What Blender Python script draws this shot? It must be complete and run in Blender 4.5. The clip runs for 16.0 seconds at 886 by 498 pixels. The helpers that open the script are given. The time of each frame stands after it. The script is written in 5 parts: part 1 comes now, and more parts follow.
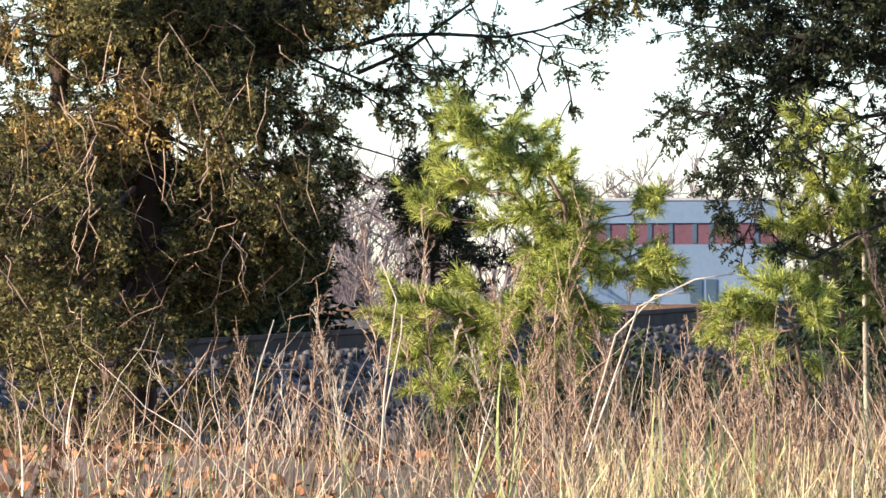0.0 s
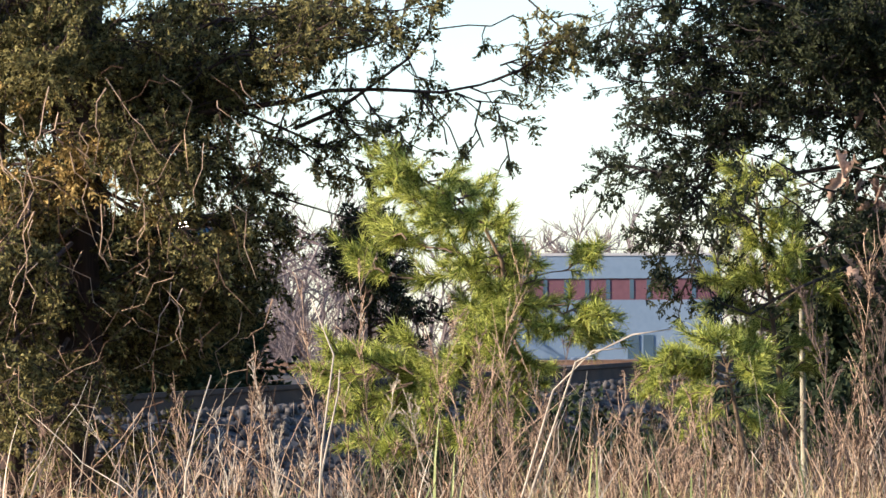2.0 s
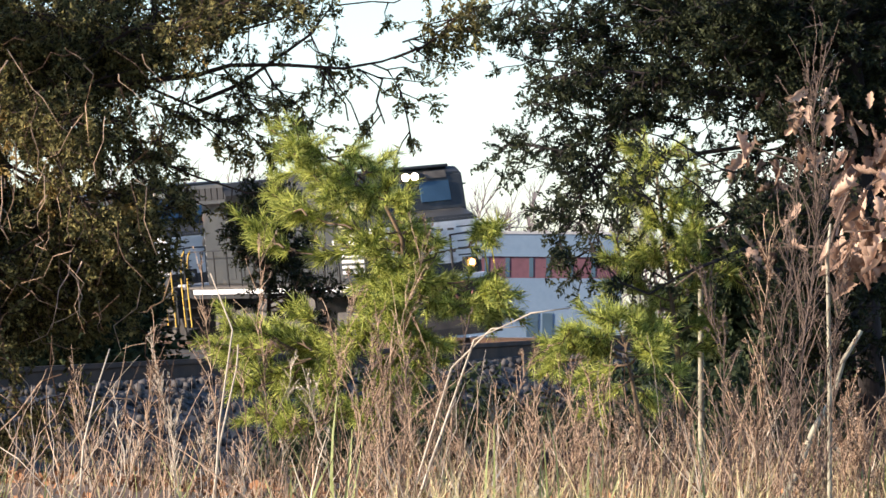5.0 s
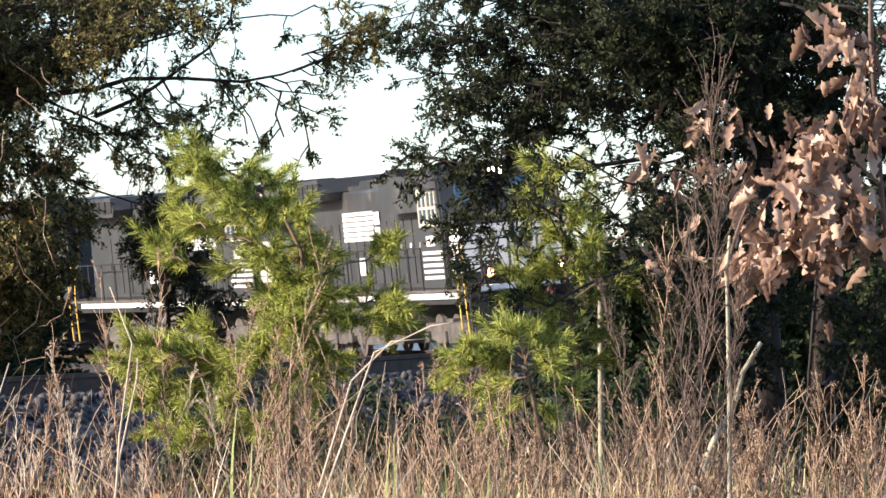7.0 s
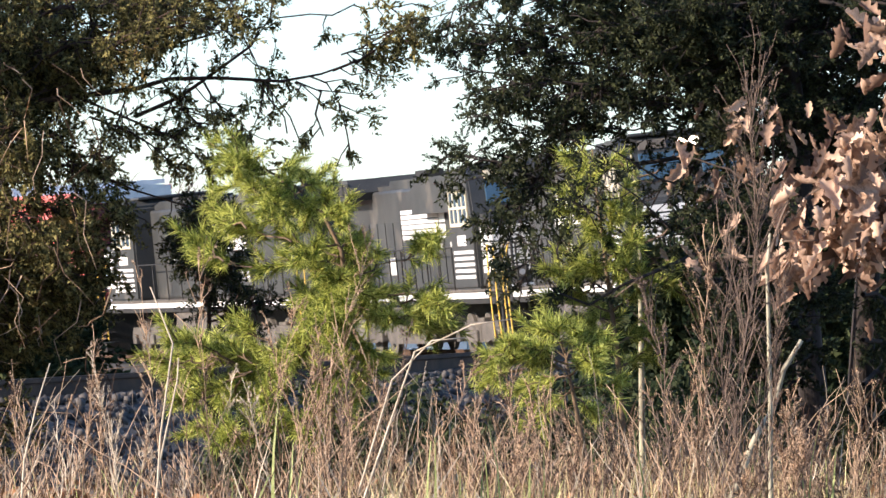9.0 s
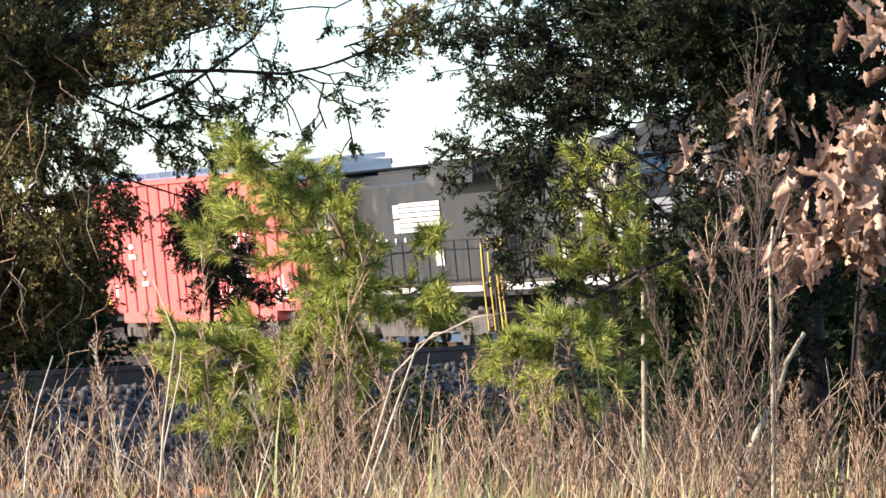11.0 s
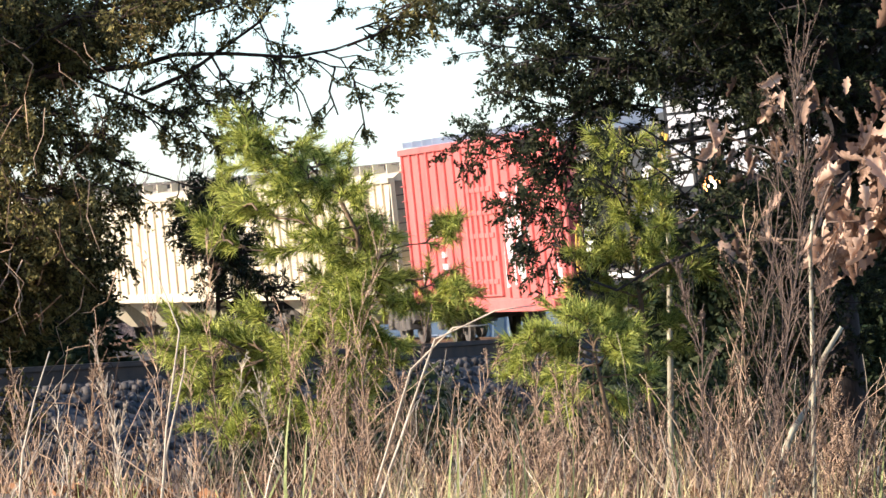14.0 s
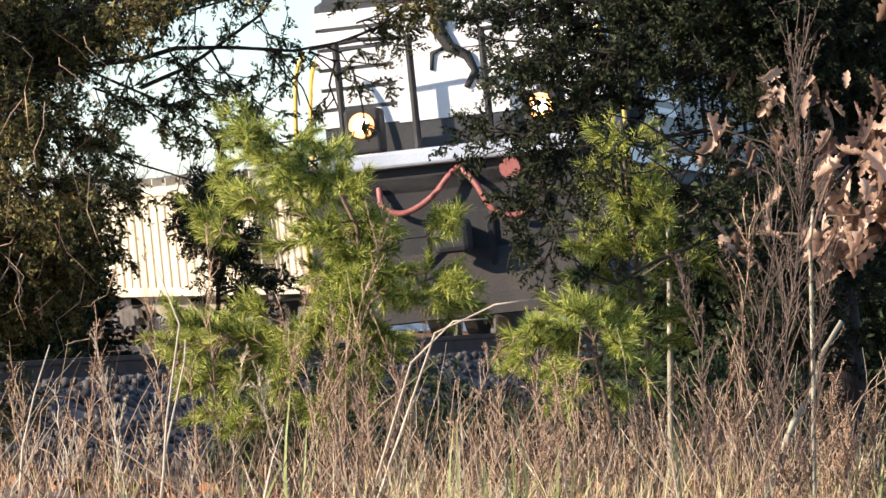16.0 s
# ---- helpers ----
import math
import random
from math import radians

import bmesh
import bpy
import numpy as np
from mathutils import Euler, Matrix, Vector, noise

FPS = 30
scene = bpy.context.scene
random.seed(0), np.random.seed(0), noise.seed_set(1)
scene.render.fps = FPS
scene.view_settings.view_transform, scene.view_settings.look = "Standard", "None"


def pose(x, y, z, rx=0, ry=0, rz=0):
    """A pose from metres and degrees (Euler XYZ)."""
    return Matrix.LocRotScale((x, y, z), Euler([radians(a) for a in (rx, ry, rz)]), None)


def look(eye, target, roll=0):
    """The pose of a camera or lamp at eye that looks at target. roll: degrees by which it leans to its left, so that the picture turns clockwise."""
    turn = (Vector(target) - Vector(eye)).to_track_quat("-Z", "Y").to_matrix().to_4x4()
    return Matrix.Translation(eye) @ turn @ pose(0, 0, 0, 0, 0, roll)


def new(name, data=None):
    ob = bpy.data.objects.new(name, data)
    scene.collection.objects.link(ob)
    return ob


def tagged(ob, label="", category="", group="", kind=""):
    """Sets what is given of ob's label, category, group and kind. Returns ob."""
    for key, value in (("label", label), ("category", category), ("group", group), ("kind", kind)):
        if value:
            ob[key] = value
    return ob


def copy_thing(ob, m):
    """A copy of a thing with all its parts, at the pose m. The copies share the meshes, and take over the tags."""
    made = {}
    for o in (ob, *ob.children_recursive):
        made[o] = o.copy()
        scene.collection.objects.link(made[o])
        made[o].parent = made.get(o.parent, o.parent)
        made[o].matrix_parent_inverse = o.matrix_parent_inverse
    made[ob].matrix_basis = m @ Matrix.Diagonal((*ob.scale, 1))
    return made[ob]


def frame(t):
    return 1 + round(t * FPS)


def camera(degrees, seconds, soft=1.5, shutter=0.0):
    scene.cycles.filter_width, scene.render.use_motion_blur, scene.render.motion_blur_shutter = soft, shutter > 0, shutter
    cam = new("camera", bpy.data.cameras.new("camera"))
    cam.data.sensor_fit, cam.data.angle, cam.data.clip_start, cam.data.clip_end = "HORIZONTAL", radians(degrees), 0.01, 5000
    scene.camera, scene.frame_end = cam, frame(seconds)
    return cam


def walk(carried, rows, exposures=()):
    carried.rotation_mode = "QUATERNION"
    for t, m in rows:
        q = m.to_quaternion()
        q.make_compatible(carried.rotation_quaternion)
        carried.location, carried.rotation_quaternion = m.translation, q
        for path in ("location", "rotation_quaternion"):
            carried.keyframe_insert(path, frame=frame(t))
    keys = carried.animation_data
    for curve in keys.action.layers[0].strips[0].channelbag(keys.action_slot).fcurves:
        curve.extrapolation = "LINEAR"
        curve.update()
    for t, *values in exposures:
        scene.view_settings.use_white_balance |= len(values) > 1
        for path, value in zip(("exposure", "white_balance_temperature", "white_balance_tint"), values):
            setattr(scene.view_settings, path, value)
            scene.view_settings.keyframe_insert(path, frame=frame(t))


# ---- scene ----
# ---- camera ----
F = 12000.0                      # focal length in units of 1/1568 of the picture's width
EYE = 1.6                        # lens height above the ground at the tripod
cam = camera(2 * math.degrees(math.atan(784 / F)), 16.0, soft=1.55)


def aim(step, yaw, pitch, roll):
    """Camera pose: metres stepped forward, degrees to the right, up, and of lean."""
    return pose(0, step, EYE) @ pose(0, 0, 0, 0, 0, -yaw) @ pose(0, 0, 0, 90 + pitch) @ pose(0, 0, 0, 0, 0, roll)


walk(cam, [(t, aim(*v)) for t, *v in (
    (0.0, 0, -0.216, 0.521, -0.29), (0.5, 0, 0.147, 0.686, -0.29), (1.0, 0, 0.407, 0.815, -0.2), (1.5, 0, 0.378, 0.91, -0.29),
    (2.0, 0, 0.316, 0.986, -0.29), (2.5, 0, 0.311, 1.029, -0.29), (3.0, 0, 0.285, 1.043, -0.45), (3.5, 0, 0.302, 1.034, -0.29),
    (4.0, 0, 0.282, 0.977, -0.29), (4.5, 0, 0.394, 0.925, -0.12), (5.0, 0, 1.162, 0.79, 0.37), (5.2, 0, 1.365, 0.904, 0.29),
    (7.3, 0, 2.213, 0.9, 0.2), (7.5, 0, 2.332, 0.891, 0.2), (8.0, 0, 1.996, 0.894, 0.04), (8.5, 0, 1.746, 0.905, -0.04),
    (8.7, 0, 1.68, 0.902, 0.0), (11.0, 0, 1.647, 0.83, 0.0), (11.5, 0, 1.613, 0.811, 0.0), (12.0, 0, 1.585, 0.783, 0.0),
    (12.5, 0, 1.566, 0.816, 0.0), (13.0, 1.08, 1.585, 0.918, 0.0), (13.5, 1.08, 1.609, 0.828, 0.0), (14.0, 1.08, 1.58, 0.79, 0.0),
    (14.5, 1.08, 1.585, 0.766, 0.0), (15.0, 1.08, 1.58, 0.751, 0.0), (15.5, 1.08, 1.58, 0.747, 0.0), (16.0, 1.08, 1.58, 0.737, 0.0))],
    [(0.0, 1.33, 5800, 16), (2.0, 1.06, 5800, 16), (4.0, 1.02, 5800, 16), (8.0, 1.14, 5800, 17), (14.0, 1.1, 5800, 16), (16.0, 0.98, 5850, 16)])

# ---- world, sun ----
SUN_UP, SUN_FROM = 19.0, Vector((-0.945, -0.33, 0)).normalized()
world = bpy.data.worlds.new("sky")
world.use_nodes = True
scene.world = world
sky = world.node_tree.nodes.new("ShaderNodeTexSky")
sky.sky_type, sky.sun_disc = "NISHITA", False
sky.sun_elevation, sky.sun_rotation = radians(SUN_UP), math.atan2(SUN_FROM.x, SUN_FROM.y)
sky.air_density, sky.dust_density, sky.ozone_density = 1.0, 0.1, 3.0
world.node_tree.links.new(sky.outputs[0], world.node_tree.nodes["Background"].inputs[0])
world.node_tree.nodes["Background"].inputs[1].default_value = 0.113
sun = new("sun", bpy.data.lights.new("sun", "SUN"))
sun.data.energy, sun.data.angle, sun.data.color = 5.5, radians(0.5), (1.0, 0.83, 0.62)
sun_way = SUN_FROM * math.cos(radians(SUN_UP)) + Vector((0, 0, math.sin(radians(SUN_UP))))
sun.matrix_world = look(sun_way * 50, (0, 0, 0))

# ---- materials ----


def material(name, dark, light, scale=8.0, rough=0.75, metal=0.0, bump=0.3, fine=60.0, island=0.0, object_random=0.0, stretch=(1, 1, 1),
             through_light=0.0, stain=None, stain_scale=1.2, stain_cut=0.55):
    """A surface whose colour runs from dark to light in coarse and fine grain, with optional stains and variation by piece."""
    m = bpy.data.materials.new(name)
    m.use_nodes = True
    n, l = m.node_tree.nodes, m.node_tree.links
    b = n["Principled BSDF"]
    b.inputs["Roughness"].default_value, b.inputs["Metallic"].default_value = rough, metal
    co = n.new("ShaderNodeTexCoord")
    mp = n.new("ShaderNodeMapping")
    mp.inputs["Scale"].default_value = stretch
    l.new(co.outputs["Object"], mp.inputs[0])
    coarse, grain = n.new("ShaderNodeTexNoise"), n.new("ShaderNodeTexNoise")
    for tex, sc, det in ((coarse, scale, 4), (grain, fine, 3)):
        tex.inputs["Scale"].default_value, tex.inputs["Detail"].default_value = sc, det
        l.new(mp.outputs[0], tex.inputs["Vector"])
    mix = n.new("ShaderNodeMath")
    mix.operation = "MULTIPLY_ADD"
    mix.inputs[1].default_value = 0.6
    l.new(coarse.outputs[0], mix.inputs[0])
    half = n.new("ShaderNodeMath")
    half.operation = "MULTIPLY"
    half.inputs[1].default_value = 0.4
    l.new(grain.outputs[0], half.inputs[0])
    l.new(half.outputs[0], mix.inputs[2])
    value = mix.outputs[0]
    for on, kind, out in ((island, "ShaderNodeNewGeometry", "Random Per Island"), (object_random, "ShaderNodeObjectInfo", "Random")):
        if on:
            src = n.new(kind)
            add = n.new("ShaderNodeMath")
            add.operation = "MULTIPLY_ADD"
            add.inputs[1].default_value = on
            l.new(src.outputs[out], add.inputs[0])
            off = n.new("ShaderNodeMath")
            off.operation = "SUBTRACT"
            off.inputs[1].default_value = on / 2
            l.new(value, off.inputs[0])
            l.new(off.outputs[0], add.inputs[2])
            value = add.outputs[0]
    ramp = n.new("ShaderNodeValToRGB")
    ramp.color_ramp.elements[0].position, ramp.color_ramp.elements[1].position = 0.3, 0.7
    ramp.color_ramp.elements[0].color, ramp.color_ramp.elements[1].color = (*dark, 1), (*light, 1)
    l.new(value, ramp.inputs[0])
    colour = ramp.outputs[0]
    if stain:
        blot = n.new("ShaderNodeTexNoise")
        blot.inputs["Scale"].default_value, blot.inputs["Detail"].default_value = stain_scale, 6
        l.new(mp.outputs[0], blot.inputs["Vector"])
        cut = n.new("ShaderNodeMapRange")
        cut.inputs["From Min"].default_value, cut.inputs["From Max"].default_value = stain_cut, stain_cut + 0.12
        l.new(blot.outputs[0], cut.inputs[0])
        mx = n.new("ShaderNodeMix")
        mx.data_type = "RGBA"
        l.new(cut.outputs[0], mx.inputs["Factor"])
        l.new(colour, mx.inputs["A"])
        mx.inputs["B"].default_value = (*stain, 1)
        colour = mx.outputs["Result"]
    l.new(colour, b.inputs["Base Color"])
    if bump:
        bp = n.new("ShaderNodeBump")
        bp.inputs["Strength"].default_value, bp.inputs["Distance"].default_value = bump, 0.01
        l.new(mix.outputs[0], bp.inputs["Height"])
        l.new(bp.outputs[0], b.inputs["Normal"])
    if through_light:
        b.inputs["Specular IOR Level"].default_value = 0.15
        tr = n.new("ShaderNodeBsdfTranslucent")
        l.new(colour, tr.inputs[0])
        ms = n.new("ShaderNodeMixShader")
        ms.inputs[0].default_value = through_light
        l.new(b.outputs[0], ms.inputs[1])
        l.new(tr.outputs[0], ms.inputs[2])
        l.new(ms.outputs[0], n["Material Output"].inputs[0])
    return m


def glowing(name, colour, strength):
    m = bpy.data.materials.new(name)
    m.use_nodes = True
    b = m.node_tree.nodes["Principled BSDF"]
    b.inputs["Base Color"].default_value = (*colour, 1)
    b.inputs["Emission Color"].default_value, b.inputs["Emission Strength"].default_value = (*colour, 1), strength
    return m


EARTH = material("earth", (0.055, 0.035, 0.022), (0.24, 0.15, 0.085), 1.2, 0.95, bump=0.6, fine=25, stain=(0.10, 0.085, 0.035), stain_scale=0.5)
STONE = material("ballast_stone", (0.018, 0.016, 0.015), (0.095, 0.082, 0.070), 3, 0.9, fine=40, island=0.7)
BED = material("ballast_bed", (0.016, 0.015, 0.014), (0.07, 0.062, 0.054), 14, 0.95, bump=0.9, fine=70)
SLEEPER = material("sleeper_wood", (0.02, 0.014, 0.010), (0.075, 0.055, 0.04), 6, 0.9, object_random=0.5, stretch=(6, 1, 1))
RUST = material("rail_steel", (0.024, 0.013, 0.008), (0.10, 0.053, 0.027), 4, 0.95, metal=0.0, fine=80)
SHINE = material("rail_head", (0.30, 0.24, 0.18), (0.55, 0.48, 0.38), 3, 0.3, metal=0.9, fine=90, bump=0.05)
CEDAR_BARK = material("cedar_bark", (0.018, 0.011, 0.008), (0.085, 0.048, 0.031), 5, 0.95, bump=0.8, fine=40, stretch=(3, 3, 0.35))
# Cedar bark again, darkened in colour for the right tree's shade.
SHADE_BARK = material("shaded_cedar_bark", (0.009, 0.007, 0.006), (0.042, 0.029, 0.022), 5, 0.95, bump=0.8, fine=40, stretch=(3, 3, 0.35))
PALE_BARK = material("pale_bark", (0.14, 0.12, 0.08), (0.52, 0.47, 0.32), 9, 0.9, bump=0.4, stretch=(1, 1, 0.4))
TWIG = material("twig_bark", (0.05, 0.032, 0.022), (0.20, 0.14, 0.10), 9, 0.9, bump=0.2, island=0.4)
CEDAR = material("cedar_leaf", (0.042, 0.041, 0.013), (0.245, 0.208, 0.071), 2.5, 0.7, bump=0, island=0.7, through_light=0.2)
# Shaded copy of the cedar leaf: the shade is in its colour.
CEDAR_SHADED = material("shaded_cedar_leaf", (0.009, 0.014, 0.007), (0.050, 0.056, 0.022), 2.5, 0.7, bump=0, island=0.7, through_light=0.15)
# Sunlit copy of the cedar leaf, low sun painted in as gold.
CEDAR_SUNLIT = material("sunlit_cedar_leaf", (0.17, 0.115, 0.03), (0.50, 0.35, 0.12), 6, 0.75, bump=0, island=0.6, through_light=0.2)
PINE = material("pine_needle", (0.11, 0.145, 0.02), (0.62, 0.63, 0.15), 3, 0.45, bump=0, island=0.9, through_light=0.35)
PINE_BARK = material("pine_bark", (0.06, 0.04, 0.022), (0.20, 0.13, 0.07), 9, 0.9, bump=0.5)
STRAW = material("dry_stem", (0.075, 0.043, 0.026), (0.58, 0.405, 0.26), 3, 0.8, bump=0, island=0.8, through_light=0.15)
STRAW_PALE = material("pale_stem", (0.30, 0.23, 0.15), (0.62, 0.52, 0.38), 4, 0.7, bump=0, island=0.5)
STRAW_YELLOW = material("yellow_straw", (0.26, 0.20, 0.09), (0.66, 0.55, 0.29), 3, 0.7, bump=0, island=0.7, through_light=0.2)
BLADE = material("green_blade", (0.09, 0.12, 0.03), (0.42, 0.44, 0.17), 3, 0.5, bump=0, island=0.6, through_light=0.2)
DEAD_LEAF = material("dead_oak_leaf", (0.18, 0.11, 0.07), (0.64, 0.445, 0.31), 9, 0.6, bump=0.1, object_random=0.7, through_light=0.2)
DEAD_LEAF_SMALL = material("small_dead_leaf", (0.15, 0.09, 0.06), (0.46, 0.31, 0.21), 9, 0.7, bump=0.1, island=0.7, through_light=0.2)
LITTER = material("leaf_litter", (0.10, 0.045, 0.02), (0.38, 0.19, 0.09), 5, 0.85, bump=0, island=0.9, through_light=0.1)
BARE = material("bare_twigs", (0.11, 0.08, 0.075), (0.24, 0.19, 0.17), 1, 0.9, bump=0, island=0.5)
SHRUB = material("shrub_leaf", (0.012, 0.022, 0.008), (0.06, 0.07, 0.028), 1, 0.8, bump=0, island=0.6, through_light=0.1)
BLACK = material("black_loco_paint", (0.018, 0.019, 0.019), (0.055, 0.055, 0.050), 1.2, 0.5, fine=30, bump=0.08, stain=(0.095, 0.085, 0.07), stain_scale=0.9, stain_cut=0.6)
WHITE = material("white_paint", (0.62, 0.60, 0.55), (0.82, 0.80, 0.74), 2, 0.5, bump=0.05, stain=(0.45, 0.40, 0.32), stain_scale=2.5, stain_cut=0.62)
GRIME = material("grimy_steel", (0.036, 0.031, 0.026), (0.14, 0.12, 0.095), 3, 0.8, bump=0.3, fine=50)
PLOUGH = material("dusty_plough", (0.014, 0.012, 0.010), (0.055, 0.045, 0.034), 3, 0.85, bump=0.3, fine=50)
DARK_STEEL = material("dark_steel", (0.007, 0.007, 0.007), (0.03, 0.027, 0.023), 4, 0.75, bump=0.3)
RED = material("boxcar_red", (0.40, 0.085, 0.07), (0.62, 0.17, 0.14), 0.8, 0.65, fine=25, bump=0.1, stain=(0.33, 0.09, 0.075), stain_scale=1.4, stain_cut=0.6, stretch=(1, 1, 0.4))
ALUMINIUM = material("galvanised_roof", (0.45, 0.46, 0.48), (0.72, 0.73, 0.74), 1.5, 0.4, metal=0.5, bump=0.1)
CREAM = material("hopper_paint", (0.42, 0.36, 0.24), (0.66, 0.58, 0.41), 0.9, 0.7, fine=20, bump=0.1, stain=(0.42, 0.22, 0.10), stain_scale=0.8, stain_cut=0.62, stretch=(1, 1, 0.35))
YELLOW = material("yellow_paint", (0.55, 0.33, 0.03), (0.75, 0.50, 0.08), 8, 0.5, bump=0.05)
HOSE = material("red_hose", (0.21, 0.06, 0.045), (0.35, 0.12, 0.09), 20, 0.5, bump=0.05)
CLAD = material("wall_cladding", (0.145, 0.205, 0.265), (0.205, 0.27, 0.335), 0.15, 0.5, fine=3, bump=0.02)
BRICK_BAND = material("maroon_panel", (0.105, 0.042, 0.054), (0.165, 0.07, 0.082), 0.5, 0.8, fine=4, bump=0.1)
CONCRETE = material("concrete", (0.34, 0.33, 0.31), (0.52, 0.50, 0.47), 2, 0.9, fine=20, bump=0.2)
LAMP = glowing("lit_lamp", (1.0, 0.74, 0.42), 25.0)
# Orange glare around a lit lamp, made as a glowing ring.
LAMP_GLARE = glowing("lamp_glare", (1.0, 0.42, 0.12), 1.6)
# Boxcar red darkened to maroon: the ends' shade, put into the colour.
RED_SHADED = material("shaded_end_red", (0.09, 0.018, 0.02), (0.17, 0.035, 0.035), 1.5, 0.7, bump=0.1)
GLASS = material("dark_glass", (0.03, 0.06, 0.09), (0.06, 0.11, 0.16), 1, 0.06, metal=0.0, bump=0)

# ---- shape helpers ----
CLEAR = 375.0                    # height of the pine's tip over the horizon, in the units of F


def seen(x, y, d):
    """The place at distance d at x and y of the view in which the young pine's tip lies at (410, 230), in the units of F."""
    return spot(x - 446, y - 236, d)


def spot(x, y, d):
    """The place at distance d whose bearing is x and drop y from the young pine's tip, in the units of F."""
    return Vector((x * d / F, d, EYE + (CLEAR - y) * d / F))


def link(name, verts, faces, mat, parent=None, label="", smooth=False):
    me = bpy.data.meshes.new(name)
    me.from_pydata(verts, [], faces)
    me.materials.append(mat)
    if smooth:
        me.polygons.foreach_set("use_smooth", [True] * len(me.polygons))
    ob = new(name, me)
    ob.parent = parent
    return tagged(ob, label) if label else ob


def part(name, bm, mat, parent, label="", smooth=False):
    me = bpy.data.meshes.new(name)
    bm.to_mesh(me)
    bm.free()
    me.materials.append(mat)
    if smooth:
        me.polygons.foreach_set("use_smooth", [True] * len(me.polygons))
    ob = new(name, me)
    ob.parent = parent
    return tagged(ob, label) if label else ob


def thing(name, at, label, category, group="", kind=""):
    ob = new(name)
    ob.matrix_basis = at if isinstance(at, Matrix) else Matrix.Translation(at)
    return tagged(ob, label, category, group, kind)


def box(bm, x0, x1, y0, y1, z0, z1, bevel=0.0):
    made = bmesh.ops.create_cube(bm, size=1, matrix=Matrix.LocRotScale(((x0 + x1) / 2, (y0 + y1) / 2, (z0 + z1) / 2), None, (x1 - x0, y1 - y0, z1 - z0)))
    if bevel:
        edges = {e for v in made["verts"] for e in v.link_edges}
        bmesh.ops.bevel(bm, geom=list(edges), offset=bevel, segments=2, affect="EDGES", profile=0.5)
    return bm


def boxed(*a, **k):
    return box(bmesh.new(), *a, **k)


def rod(bm, a, b, r, sides=8, r2=None):
    a, b = Vector(a), Vector(b)
    m = Matrix.Translation((a + b) / 2) @ (b - a).to_track_quat("Z", "Y").to_matrix().to_4x4()
    bmesh.ops.create_cone(bm, cap_ends=True, segments=sides, radius1=r, radius2=r if r2 is None else r2, depth=(b - a).length, matrix=m)
    return bm


def prism(bm, outline, y0, y1):
    """Extrudes an outline in x and z from y0 to y1."""
    a, b = [bm.verts.new((x, y0, z)) for x, z in outline], [bm.verts.new((x, y1, z)) for x, z in outline]
    n = len(outline)
    bm.faces.new(a), bm.faces.new(b[::-1])
    for i in range(n):
        bm.faces.new((a[i], b[i], b[(i + 1) % n], a[(i + 1) % n]))
    bmesh.ops.recalc_face_normals(bm, faces=bm.faces)
    return bm


class Tubes:
    """Gathers tapered tubes into one mesh."""

    def __init__(self):
        self.v, self.f = [], []

    def add(self, pts, r0, r1, sides=5):
        n, base = len(pts), len(self.v)
        for i, p in enumerate(pts):
            d = (pts[min(i + 1, n - 1)] - pts[max(i - 1, 0)]).normalized()
            u = d.orthogonal().normalized()
            w = d.cross(u)
            r = r0 + (r1 - r0) * i / (n - 1)
            for k in range(sides):
                a = 2 * math.pi * k / sides
                self.v.append(p + (u * math.cos(a) + w * math.sin(a)) * r)
        for i in range(n - 1):
            for k in range(sides):
                q = base + i * sides
                self.f.append((q + k, q + (k + 1) % sides, q + sides + (k + 1) % sides, q + sides + k))
        self.f.append(tuple(base + (n - 1) * sides + k for k in range(sides)))

    def link(self, name, mat, parent, label=""):
        return link(name, self.v, self.f, mat, parent, label, True)


def bent(a, b, sag=0.0, wobble=0.03, steps=6, rng=random):
    """A crooked line from a to b."""
    n = (b - a).length
    out = []
    for i in range(steps + 1):
        k = i / steps
        p = a.lerp(b, k)
        if 0 < i < steps:
            p = p + Vector((rng.gauss(0, 1), rng.gauss(0, 1), rng.gauss(0, 1))) * wobble * n
        p.z += -sag * n * 4 * k * (1 - k)
        out.append(p)
    return out


def spray_template(kind, rng):
    """Vertices and faces of one spray of foliage, pointing along +x, one unit long."""
    v, f = [], []

    def leaf(p, d, w, n):
        s = d.cross(n).normalized() * w
        q = len(v)
        v.extend((p - s, p + s, p + d))
        f.append((q, q + 1, q + 2))

    if kind == "cedar":
        for i in range(20):
            k = i / 20
            d = Vector((1, rng.uniform(-1.3, 1.3), rng.uniform(-1.1, 0.9))).normalized() * rng.uniform(0.14, 0.34) * (1.1 - 0.5 * k)
            p = Vector((k * 0.8, rng.gauss(0, 0.07), rng.gauss(0, 0.07)))
            leaf(p, d, rng.uniform(0.045, 0.075), Vector((rng.gauss(0, 1), rng.gauss(0, 1), 1)))
    elif kind == "pine":
        for i in range(24):
            k = i / 24
            a = rng.uniform(0, 2 * math.pi)
            o = rng.uniform(0.7, 1.6) if k < 0.7 else rng.uniform(0.15, 0.9)
            d = Vector((1.0, math.cos(a) * o, math.sin(a) * o)).normalized() * rng.uniform(0.5, 0.75)
            leaf(Vector((k * 0.4, 0, 0)), d, 0.024, Vector((rng.gauss(0, 1), rng.gauss(0, 1), rng.gauss(0, 1))))
    return np.array([tuple(p) for p in v]), np.array(f)


